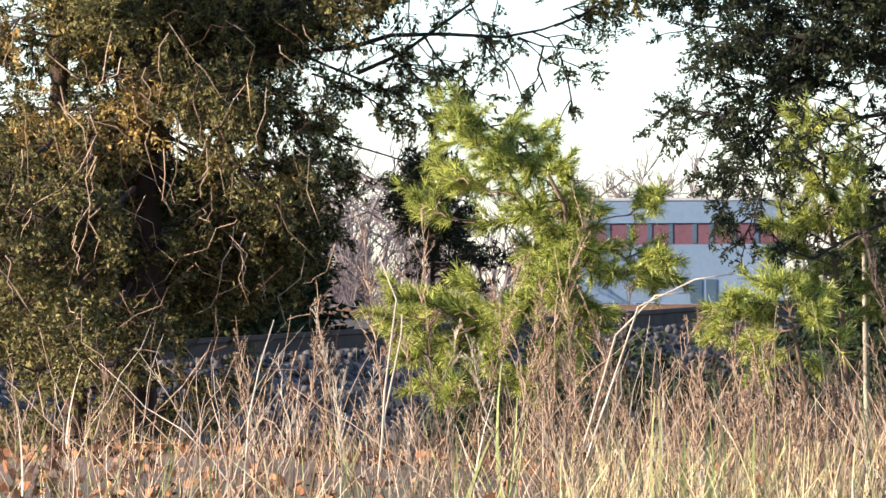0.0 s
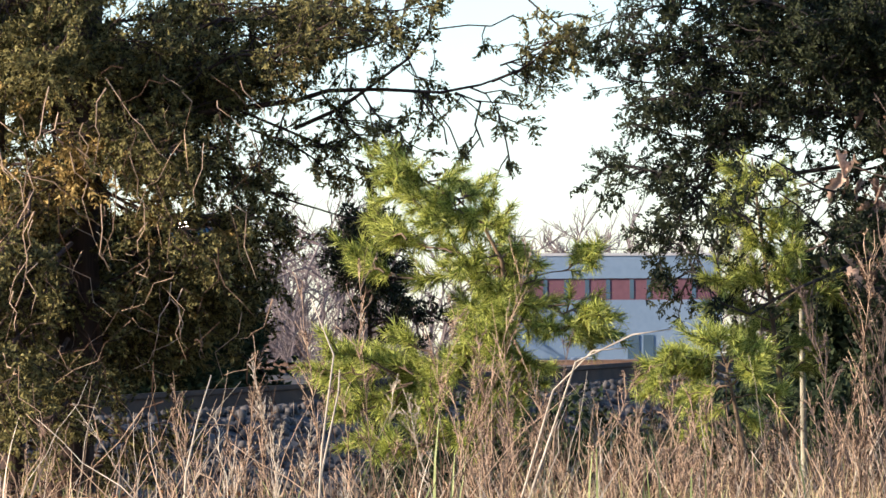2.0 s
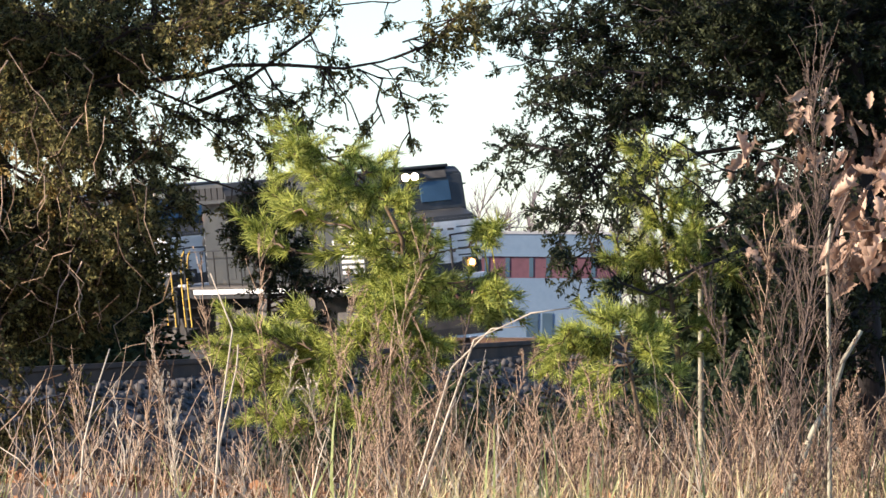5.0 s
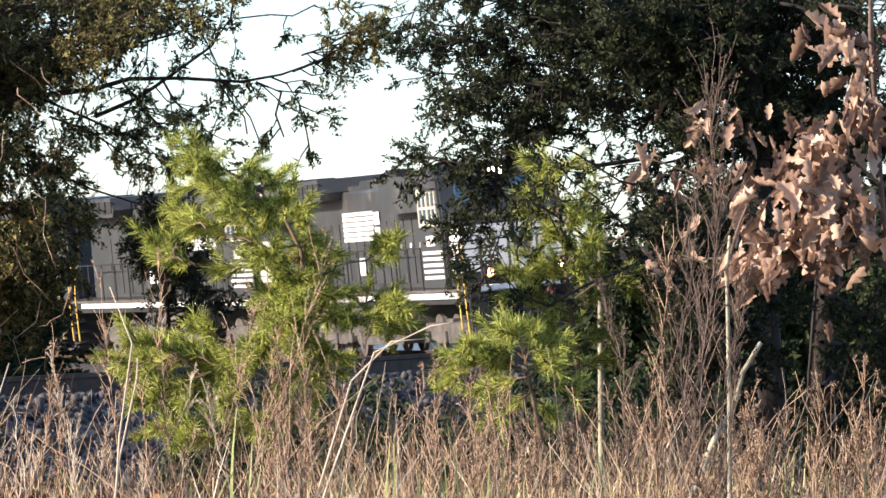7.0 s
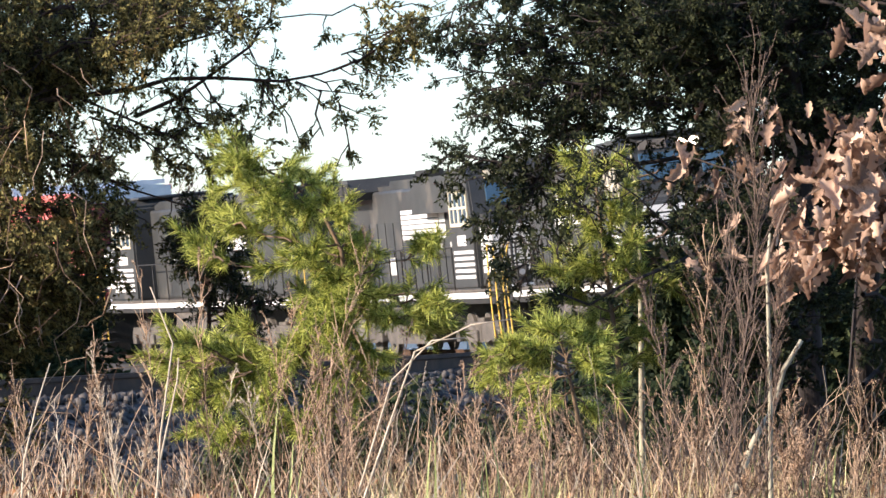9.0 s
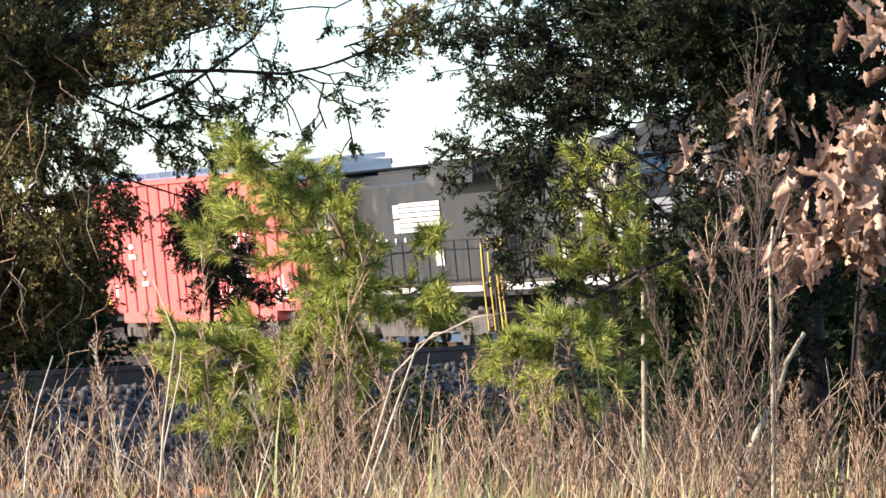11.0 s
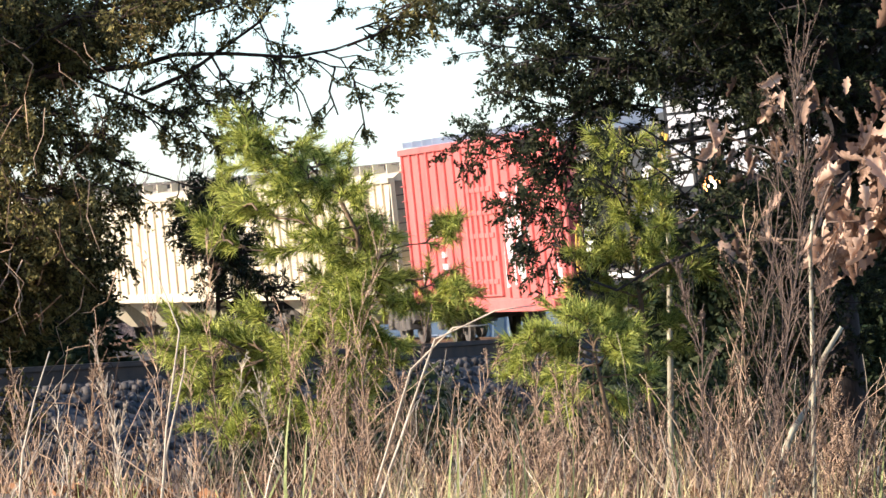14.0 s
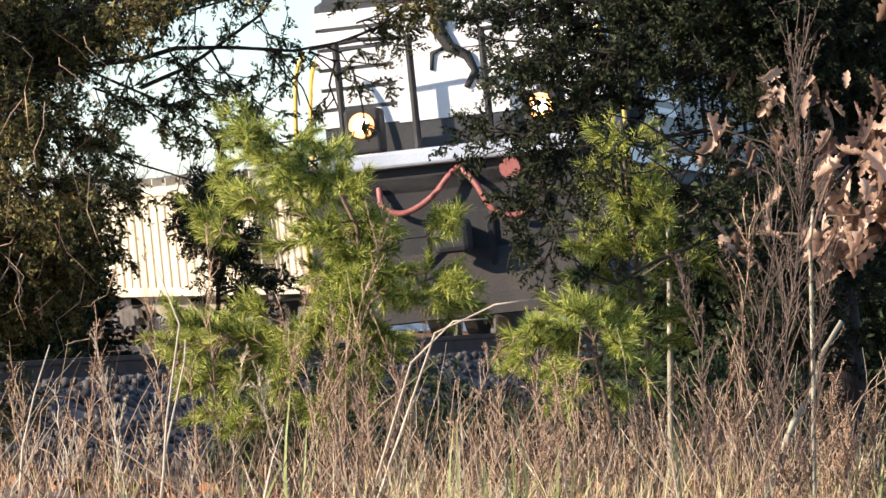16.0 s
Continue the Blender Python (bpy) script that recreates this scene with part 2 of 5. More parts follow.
def scatter(name, kinds, places, mat, parent, label="", stuff=False):
    """Joins sprays into one mesh. places: (point, direction, size)."""
    vs, fs, base = [], [], 0
    for i, (p, d, s) in enumerate(places):
        v, f = kinds[i % len(kinds)]
        q = d.normalized().to_track_quat("X", "Z").to_matrix() @ Matrix.Rotation(i * 2.4, 3, "X")
        vs.append(v @ (np.array(q).T * s) + np.array(p))
        fs.append(f + base)
        base += len(v)
    v, f = np.concatenate(vs), np.concatenate(fs)
    me = bpy.data.meshes.new(name)
    me.vertices.add(len(v))
    me.vertices.foreach_set("co", v.astype(np.float32).ravel())
    me.loops.add(f.size)
    me.loops.foreach_set("vertex_index", f.astype(np.int32).ravel())
    me.polygons.add(len(f))
    me.polygons.foreach_set("loop_start", np.arange(0, f.size, f.shape[1], dtype=np.int32))
    me.update(calc_edges=True)
    me.materials.append(mat)
    ob = new(name, me)
    ob.parent = parent
    return tagged(ob, label, kind="stuff" if stuff else "")


rng = random.Random(7)
CEDAR_SPRAYS = [spray_template("cedar", rng) for _ in range(8)]
PINE_SPRAYS = [spray_template("pine", rng) for _ in range(8)]


def along(pts, k):
    k = k * (len(pts) - 1)
    i = min(int(k), len(pts) - 2)
    return pts[i].lerp(pts[i + 1], k - i), (pts[i + 1] - pts[i]).normalized()


def unit(rng):
    return Vector((rng.gauss(0, 1), rng.gauss(0, 1), rng.gauss(0, 1))).normalized()


# ---- ground ----


def smooth_step(a, b, x):
    k = min(max((x - a) / (b - a), 0), 1)
    return k * k * (3 - 2 * k)


def ground_height(x, y):
    z = 1.06 * smooth_step(3, 17, y) - 0.75 * smooth_step(27, 40, y)
    z += 0.10 * noise.noise((x * 0.5, y * 0.35, 0)) * smooth_step(2, 8, y) * (1 - smooth_step(60, 90, y))
    z += 0.35 * smooth_step(170, 300, y)
    return z


def build_ground():
    ys = [-3000, -600, -100, -20] + [i * 0.5 for i in range(-4, 100)] + [52, 56, 60, 66, 74, 84, 96, 110, 130, 160, 200, 260, 400, 800, 1600, 4000]
    xs = [-3000, -900, -250, -80, -30] + [i * 0.35 for i in range(-26, 27)] + [30, 80, 250, 900, 3000]
    v = [(x, y, ground_height(x, y)) for y in ys for x in xs]
    n = len(xs)
    f = [(j * n + i, j * n + i + 1, (j + 1) * n + i + 1, (j + 1) * n + i) for j in range(len(ys) - 1) for i in range(n - 1)]
    ob = link("ground", v, f, EARTH, smooth=True)
    tagged(ob, "brown earth with dry grass and leaf litter", "ground", kind="structure")


build_ground()

# ---- the track: a straight that runs into a curve of 237 m ----
SPEED, RADIUS, TURN = 10.6255, 237.1, 10.6255 / 237.1
RAIL = EYE + 0.06                # rail level on the track's centre line
LEAN = 6.0                       # the curve's lean to its inside, degrees
BEGIN = -35.0                    # where the curve begins; 0 is where the leading end stands at 5 s


def track(s):
    """Pose on the track s metres on: x ahead, y to the left, z up."""
    on = max(s, BEGIN)
    p = -0.03632 - TURN * (5 + on / SPEED - 11)
    x = 9.843 - RADIUS * (-math.cos(p) + math.cos(-0.03632))
    y = 117.82 + RADIUS * (math.sin(p) - math.sin(-0.03632))
    ahead = Vector((math.sin(p), -math.cos(p), 0))
    at = Vector((x, y, RAIL - 0.016 * max(0.0, min(s, 165.0) - 112.0))) + ahead * (s - on)
    return Matrix.Translation(at) @ pose(0, 0, 0, 0, 0, math.degrees(math.atan2(ahead.y, ahead.x))) @ pose(0, 0, 0, LEAN)


def swept(outline, s0, s1, step, lift=None):
    v, f, n = [], [], len(outline)
    count = int((s1 - s0) / step) + 1
    for i in range(count):
        m = track(s0 + i * step)
        for y, z in outline:
            p = m @ Vector((0, y, z))
            if lift and z < -0.6:
                p.z = ground_height(p.x, p.y) - 0.1
            v.append(p)
    for i in range(count - 1):
        for k in range(n - 1):
            q = i * n + k
            f.append((q, q + n, q + n + 1, q + 1))
    return v, f


def build_track():
    top = thing("railway_track", (0, 0, 0), "rusty steel rails on dark sleepers in grey ballast", "track", kind="structure")
    v, f = swept([(-4.6, -0.9), (-1.9, -0.26), (1.9, -0.26), (4.6, -0.9)], -300, 210, 2.0, True)
    bed = link("ballast_bed", v, f, BED, top, "grey crushed stone ballast bed", True)
    for side in (-1, 1):
        c = side * 0.755
        prof = [(-0.07, -0.17), (-0.07, -0.15), (-0.012, -0.135), (-0.012, -0.045), (-0.036, -0.035), (-0.036, -0.006), (-0.03, 0), (0.03, 0), (0.036, -0.006),
                (0.036, -0.035), (0.012, -0.045), (0.012, -0.135), (0.07, -0.15), (0.07, -0.17)]
        v, f = swept([(c + y, z) for y, z in prof], -300, 210, 1.0)
        rail = link("rail", v, f, RUST, top, "rusty steel rail with a worn head")
        v, f = swept([(c - 0.028, 0.003), (c + 0.028, 0.003)], -300, 210, 1.0)
        link("rail_head", v, f, SHINE, rail, "worn bright running surface")
    tie = bmesh.new()
    box(tie, -0.115, 0.115, -1.3, 1.3, -0.36, -0.172, bevel=0.012)
    me = bpy.data.meshes.new("sleeper")
    tie.to_mesh(me)
    tie.free()
    me.materials.append(SLEEPER)
    for i in range(290):
        o = new("sleeper", me)
        o.parent = top
        o.matrix_basis = track(40 + i * 0.55) @ pose(0, 0, rng.uniform(-0.01, 0.005), 0, 0, rng.gauss(0, 0.6))
    # loose stones on the shoulders
    places = []
    for i in range(19000):
        s = rng.uniform(106, 160) if i % 6 else rng.uniform(60, 130)
        side = 1 if i % 6 else -1
        y = -rng.uniform(1.25, 4.5)
        z = -0.24 if y > -1.9 else -0.26 - 0.64 * (-1.9 - y) / 2.7
        p = track(s) @ Vector((0, -y * side, z))
        if y < -1.9:
            inner = track(s) @ Vector((0, 1.9 * side, -0.26))
            toe = track(s) @ Vector((0, 4.6 * side, -0.9))
            k = (-1.9 - y) / 2.7
            p = inner.lerp(Vector((toe.x, toe.y, ground_height(toe.x, toe.y) - 0.1)), k)
        places.append((p + Vector((0, 0, rng.uniform(-0.01, 0.03))), unit(rng), rng.uniform(0.024, 0.05)))
    kinds = []
    for _ in range(6):
        bm = bmesh.new()
        bmesh.ops.create_icosphere(bm, subdivisions=1, radius=1)
        for vert in bm.verts:
            vert.co *= rng.uniform(0.6, 1.15)
        bm.verts.ensure_lookup_table()
        kinds.append((np.array([tuple(q.co) for q in bm.verts]), np.array([[q.index for q in fc.verts] for fc in bm.faces])))
        bm.free()
    scatter("ballast_stones", kinds, places, STONE, top, "loose grey ballast stones", True)


build_track()


# ---- plants ----


def cedar(name, label, trunks, limbs, mats, seed, density=46, spread=0.30, spray=(0.055, 0.11), droop=0.35, golden=(), depth=0.5, bark=CEDAR_BARK, chains=()):
    """A red cedar: trunks and limbs as crooked tapered tubes, with branchlets that carry fine sprays. limbs: (start, end, sag, fullness)."""
    r = random.Random(seed)
    low = min((t[0] for t in trunks), key=lambda p: p.z)
    top = thing(name, (low.x, low.y, low.z), label, "tree")
    base = Vector(low)
    sprays, gold, twigs = [], [], Tubes()
    for a, b, r0, r1 in trunks:
        wood = Tubes()
        wood.add([p - base for p in bent(a, b, 0, 0.005, 9, r)], r0, r1, 9)
        wood.link("trunk", bark, top, "shaggy red-brown bark")
    runs = []
    for a, b, sag, full in limbs:
        n = (b - a).length
        joined = min(abs(a.x - t[0].x) for t in trunks) < 0.35
        runs.append((bent(a, b, sag, 0.025, 7, r), 0.0045 + 0.006 * n if joined else 0.004, 0.0025, full))
    for line, r0, r1, full in (*runs, *chains):
        n = sum((q - p).length for p, q in zip(line, line[1:]))
        wood = Tubes()
        wood.add([p - base for p in line], r0, r1, 5)
        wood.link("limb", bark, top)
        for _ in range(int(density * n * full)):
            k = r.uniform(0.06, 1.0)
            p, d = along(line, k)
            out = (d * r.uniform(0.3, 1.2) + unit(r) * 0.9 + Vector((0, 0, -droop * r.random()))).normalized()
            m = r.uniform(0.3, 1.0) * spread * (1.15 - 0.55 * k)
            tip = p + out * m
            tip.y += r.uniform(-depth, depth) * 0.3
            twig = bent(p, tip, 0.05, 0.05, 3, r)
            twigs.add([q - base for q in twig], 0.0035, 0.0015, 3)
            for _ in range(5):
                q, e = along(twig, r.uniform(0.3, 1.0))
                way = (e * 0.8 + unit(r) * 0.95 + Vector((0, 0, -droop * 0.7))).normalized()
                # sprays close to a golden spot get the painted sunlight
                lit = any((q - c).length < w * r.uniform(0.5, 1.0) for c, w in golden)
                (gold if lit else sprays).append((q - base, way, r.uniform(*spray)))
    tagged(twigs.link("branchlet", bark, top), kind="stuff")
    scatter("crown", CEDAR_SPRAYS, sprays, mats, top, "fine scale-leaved sprays", True)
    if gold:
        scatter("sunlit_sprays", CEDAR_SPRAYS, gold, CEDAR_SUNLIT, top, "gold-brown sprays with sunlight put into their colour", True)
    return top


def build_left_cedar():
    r = random.Random(21)
    d = 25.5
    t0 = spot(-600, 690, d)
    trunks = [(t0, spot(-560, -330, d), 0.115, 0.06), (spot(-690, 690, d + .3), spot(-730, -250, d + .3), 0.05, 0.03)]
    limbs, chains = [], []

    def add(x0, y0, x1, y1, sag=0.03, full=1.0, dd=0.0):
        limbs.append((spot(x0, y0, d + dd * 0.4), spot(x1, y1, d + dd), sag, full))

    # great limbs that reach over the opening
    def chain(r0, full, *pts):
        chains.append(([seen(x, y, d + 0.1) for x, y in pts], r0, 0.003, full * 0.5))

    chain(0.013, 0.10, (-150, 175), (60, 165), (250, 141), (310, 123), (400, 121), (510, 127), (580, 114), (640, 92))
    chain(0.006, 1.0, (600, 108), (650, 88), (690, 62), (735, 52))
    chain(0.004, 0.8, (615, 80), (650, 68), (700, 40), (745, 15))
    chain(0.004, 0.45, (560, 118), (590, 130), (612, 165), (625, 215), (632, 255))
    chain(0.007, 0.55, (535, 128), (580, 145), (570, 185), (585, 225))
    chain(0.004, 0.35, (470, 130), (490, 160), (515, 190), (520, 220))
    chain(0.003, 0.12, (480, 130), (525, 190), (545, 240), (550, 270))
    chain(0.009, 0.45, (250, 190), (330, 155), (400, 105), (455, 65), (490, 15), (500, -60))
    chain(0.005, 0.8, (370, 125), (390, 160), (420, 185), (440, 200))
    chain(0.005, 0.8, (300, 130), (330, 170), (360, 200), (400, 205))
    chain(0.006, 0.7, (160, 160), (230, 190), (290, 215), (335, 235), (365, 265))
    chain(0.005, 0.7, (170, 190), (240, 215), (280, 240), (330, 285))
    chain(0.005, 0.3, (130, 250), (190, 295), (250, 320), (300, 335), (345, 350))
    chain(0.004, 0.5, (100, 270), (180, 290), (230, 330), (245, 355))
    chain(0.007, 0.8, (200, 80), (250, 35), (300, 0), (330, -60))
    chain(0.005, 0.7, (330, 60), (400, 40), (440, 10), (450, -40))
    chain(0.003, 0.25, (500, 15), (560, 8), (600, 10), (640, -10))
    chain(0.004, 0.6, (640, -60), (690, -15), (720, 10), (760, 30))
    chain(0.004, 0.7, (250, 120), (230, 170), (215, 215), (190, 250))
    add(-560, 60, -330, 200, -0.08, 0.9, -0.6)
    for _ in range(44):
        x = r.uniform(-960, -300)
        y = r.uniform(-320, 330)
        add(-600 + r.gauss(0, 30), y + r.uniform(-90, 40), x, y, r.uniform(-0.03, 0.06), r.uniform(0.7, 1.3), r.uniform(-0.9, 0.9))
    for _ in range(20):
        x = r.uniform(-450, 20)
        y = r.uniform(-300, -60 - 0.35 * (x + 450))
        add(x - r.uniform(120, 330), y + r.uniform(-40, 70), x, y, r.uniform(-0.04, 0.06), r.uniform(0.25, 0.5), r.uniform(-0.5, 0.6))
    for _ in range(18):
        x = r.uniform(-930, -350)
        y = r.uniform(90, 400)
        add(-600 + r.gauss(0, 30), y + r.uniform(-90, 0), x, y, r.uniform(-0.03, 0.06), r.uniform(0.4, 0.8), r.uniform(-0.2, 1.2))
    for _ in range(12):
        x = r.uniform(-960, -400)
        y = r.uniform(300, 640)
        add(-620 + r.gauss(0, 40), y + r.uniform(-90, 40), x, y, 0.04, r.uniform(0.3, 0.7), r.uniform(-0.7, 0.7))
    for _ in range(16):
        x, y = r.uniform(-960, -640), r.uniform(150, 520)
        add(-640 + r.gauss(0, 60), y + r.uniform(-120, -20), x, y, 0.05, r.uniform(0.15, 0.35), r.uniform(-1.5, -0.6))
    for _ in range(12):
        x, y = r.uniform(-460, -230), r.uniform(-240, -50)
        add(x - r.uniform(120, 260), y + r.uniform(-60, 60), x, y, 0.03, r.uniform(0.5, 0.9), r.uniform(0.1, 0.9))
    for _ in range(20):
        x, y = r.uniform(-420, -225), r.uniform(-30, 260)
        add(x - r.uniform(120, 220), y + r.uniform(-80, 0), x, y, 0.05, r.uniform(0.35, 0.7), r.uniform(-0.6, 0.6))
    for _ in range(6):
        x, y = r.uniform(-420, -300), r.uniform(215, 385)
        add(-470 + r.gauss(0, 30), y + r.uniform(-60, 20), x, y, 0.05, r.uniform(0.3, 0.5), r.uniform(0, 1.0))
    # spots where the crown is coloured as if the sun struck it
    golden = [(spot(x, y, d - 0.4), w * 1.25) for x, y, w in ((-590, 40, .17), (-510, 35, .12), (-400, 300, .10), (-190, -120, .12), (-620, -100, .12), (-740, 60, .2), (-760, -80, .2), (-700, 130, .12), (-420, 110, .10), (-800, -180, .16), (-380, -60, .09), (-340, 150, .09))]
    cedar("red_cedar", "large olive-green red cedar with tips coloured gold for sunlight and dead twigs", trunks, limbs, CEDAR, 5, 74, 0.30, golden=golden, chains=chains)


def build_right_cedar():
    r = random.Random(33)
    d = 24.0
    trunks = [(spot(1012, 700, d), spot(960, -380, d), 0.055, 0.045), (spot(1095, 690, d + 1), spot(1100, -380, d + 1), 0.05, 0.04)]
    limbs = []

    def add(x0, y0, x1, y1, sag=0.03, full=1.0, dd=0.0):
        limbs.append((spot(x0, y0, d + dd * 0.4), spot(x1, y1, d + dd), sag, full))

    add(960, 0, 350, 25, 0.03, 0.55, 0.2)
    add(960, -100, 400, -180, 0.03, 0.6, 0.3)
    add(960, -250, 390, -300, 0.03, 0.7, 0.0)
    add(960, -160, 410, -90, 0.02, 0.6, -0.2)
    chains = []

    def chain(r0, full, *pts):
        chains.append(([seen(x, y, d + 0.1 if full > 0.2 else d - 1.0 * min(1, i / 2)) for i, (x, y) in enumerate(pts)], r0, 0.002, full))

    chain(0.006, 0.8, (1120, 110), (1020, 190), (960, 250), (900, 270), (840, 262))
    chain(0.005, 0.8, (1050, 200), (970, 270), (920, 330), (890, 380))
    chain(0.005, 0.42, (1020, 50), (920, 30), (850, 25), (800, 45))
    chain(0.005, 0.42, (1020, 130), (920, 115), (860, 110), (822, 100))
    chain(0.005, 0.42, (1020, -10), (900, -25), (840, -10), (808, 5))
    chain(0.005, 0.42, (1040, 180), (940, 180), (880, 185), (838, 192))
    chain(0.004, 0.35, (980, 80), (910, 75), (860, 70), (815, 75))
    chain(0.004, 0.35, (980, 150), (910, 150), (860, 155), (830, 150))
    chain(0.005, 0.7, (1000, 250), (940, 330), (915, 400), (880, 455))
    chain(0.004, 0.6, (960, 300), (985, 350), (960, 420), (930, 500))
    chain(0.009, 0.10, (1400, 380), (1250, 430), (1180, 460), (1110, 490), (1055, 523), (1005, 503), (960, 450), (935, 400))
    chain(0.005, 0.12, (1190, 460), (1120, 400), (1050, 350), (990, 330))
    chain(0.005, 0.10, (1300, 330), (1180, 300), (1100, 250), (1020, 230))
    chain(0.004, 0.10, (1150, 480), (1090, 430), (1060, 370), (1040, 330))
    chain(0.005, 0.14, (1260, 400), (1190, 380), (1140, 330), (1080, 290))
    chain(0.004, 0.2, (1090, 500), (1040, 470), (1000, 440), (990, 400))
    chain(0.006, 0.5, (1350, 250), (1250, 270), (1180, 320), (1150, 380))
    chain(0.006, 0.5, (1400, 300), (1300, 330), (1230, 360), (1180, 430))
    for _ in range(50):
        x = r.uniform(520, 1340)
        y = r.uniform(-330, 60 if r.random() < 0.7 else 150)
        if y > -50 and x < 760:
            y -= 190
        add(980 + r.gauss(0, 30), y + r.uniform(-60, 60), x, y, r.uniform(0, 0.06), r.uniform(0.9, 1.4), r.uniform(-0.5, 1.2))
    for _ in range(24):
        x = r.uniform(400, 900)
        y = r.uniform(-340, -70 if x > 520 else -30)
        add(x + r.uniform(120, 330), y + r.uniform(-40, 60), x, y, r.uniform(0, 0.06), r.uniform(0.5, 0.9), r.uniform(-0.3, 0.9))
    for _ in range(18):
        x = r.uniform(770, 930)
        y = r.uniform(110, 420)
        add(1005, y + r.uniform(-60, 0), x, y, 0.06, r.uniform(0.5, 0.9), r.uniform(-1.2, -0.2))
    for _ in range(9):
        x = r.uniform(1120, 1340)
        y = r.uniform(150, 560)
        add(1095, y + r.uniform(-60, 30), x, y, 0.04, 0.8, 1.2)
    # leaf and bark of this tree carry its shade as darker colour
    cedar("red_cedar", "dark green red cedar, shade put into its colours, with two bare trunks", trunks, limbs, CEDAR_SHADED, 9, 56, 0.23, spray=(0.05, 0.095), droop=0.2, bark=SHADE_BARK, chains=chains)


def build_middle_cedar():
    r = random.Random(41)
    d = 26.5
    limbs = []
    for _ in range(15):
        x, y = r.gauss(368, 34), r.uniform(335, 450)
        limbs.append((seen(375 + r.gauss(0, 12), y + 40, d), seen(x, y, d + r.uniform(-.3, .3)), 0.03, r.uniform(0.5, 1.0)))
    for _ in range(8):
        x, y = r.gauss(410, 40), r.uniform(440, 530)
        limbs.append((seen(385 + r.gauss(0, 12), y + 30, d), seen(x, y, d + r.uniform(-.3, .3)), 0.03, r.uniform(0.4, 0.8)))
    trunks = [(seen(400, 800, d), seen(365, 350, d), 0.014, 0.005)]
    # the bush takes the same shade-darkened leaf colour
    cedar("cedar_bush", "small dark young cedar beside the pine", trunks, limbs, CEDAR_SHADED, 12, 58, 0.20, spray=(0.045, 0.085))


def pine(name, label, trunk, limbs, seed, needle=(0.055, 0.082), gap=0.0155):
    r = random.Random(seed)
    base = Vector(trunk[0])
    top = thing(name, base, label, "tree")
    wood, tufts = Tubes(), []
    wood.add([p - base for p in trunk], 0.012, 0.003, 7)
    for a, b, sag, full in limbs:
        line = bent(a, b, sag, 0.03, 6, r)
        n = (b - a).length
        wood.add([p - base for p in line], 0.003 + 0.003 * n, 0.0015, 5)
        runs = [(line, 0.35)] if full > 0.1 else []
        for _ in range(max(3, int(n * 34 * full))):
            p, d = along(line, r.uniform(0.2, 0.95))
            e = (d * 0.9 + unit(r) * 0.75 + Vector((0, 0, 0.12))).normalized()
            m = r.uniform(0.04, 0.10)
            side = bent(p, p + e * m, 0, 0.04, 3, r)
            wood.add([q - base for q in side], 0.004, 0.002, 4)
            runs.append((side, 0.15))
        for run, start in runs:
            length = (run[-1] - run[0]).length
            for i in range(max(2, int(length / gap))):
                k = start + (1 - start) * (i + r.random()) / max(2, int(length / gap))
                p, d = along(run, min(k, 0.999))
                tufts.append((p - base, (d + unit(r) * 0.35).normalized(), r.uniform(*needle)))
    wood.link("trunk", PINE_BARK, top, "thin brown pine stem")
    scatter("needles", PINE_SPRAYS, tufts, PINE, top, "long yellow-green needles in tufts", True)
    return top


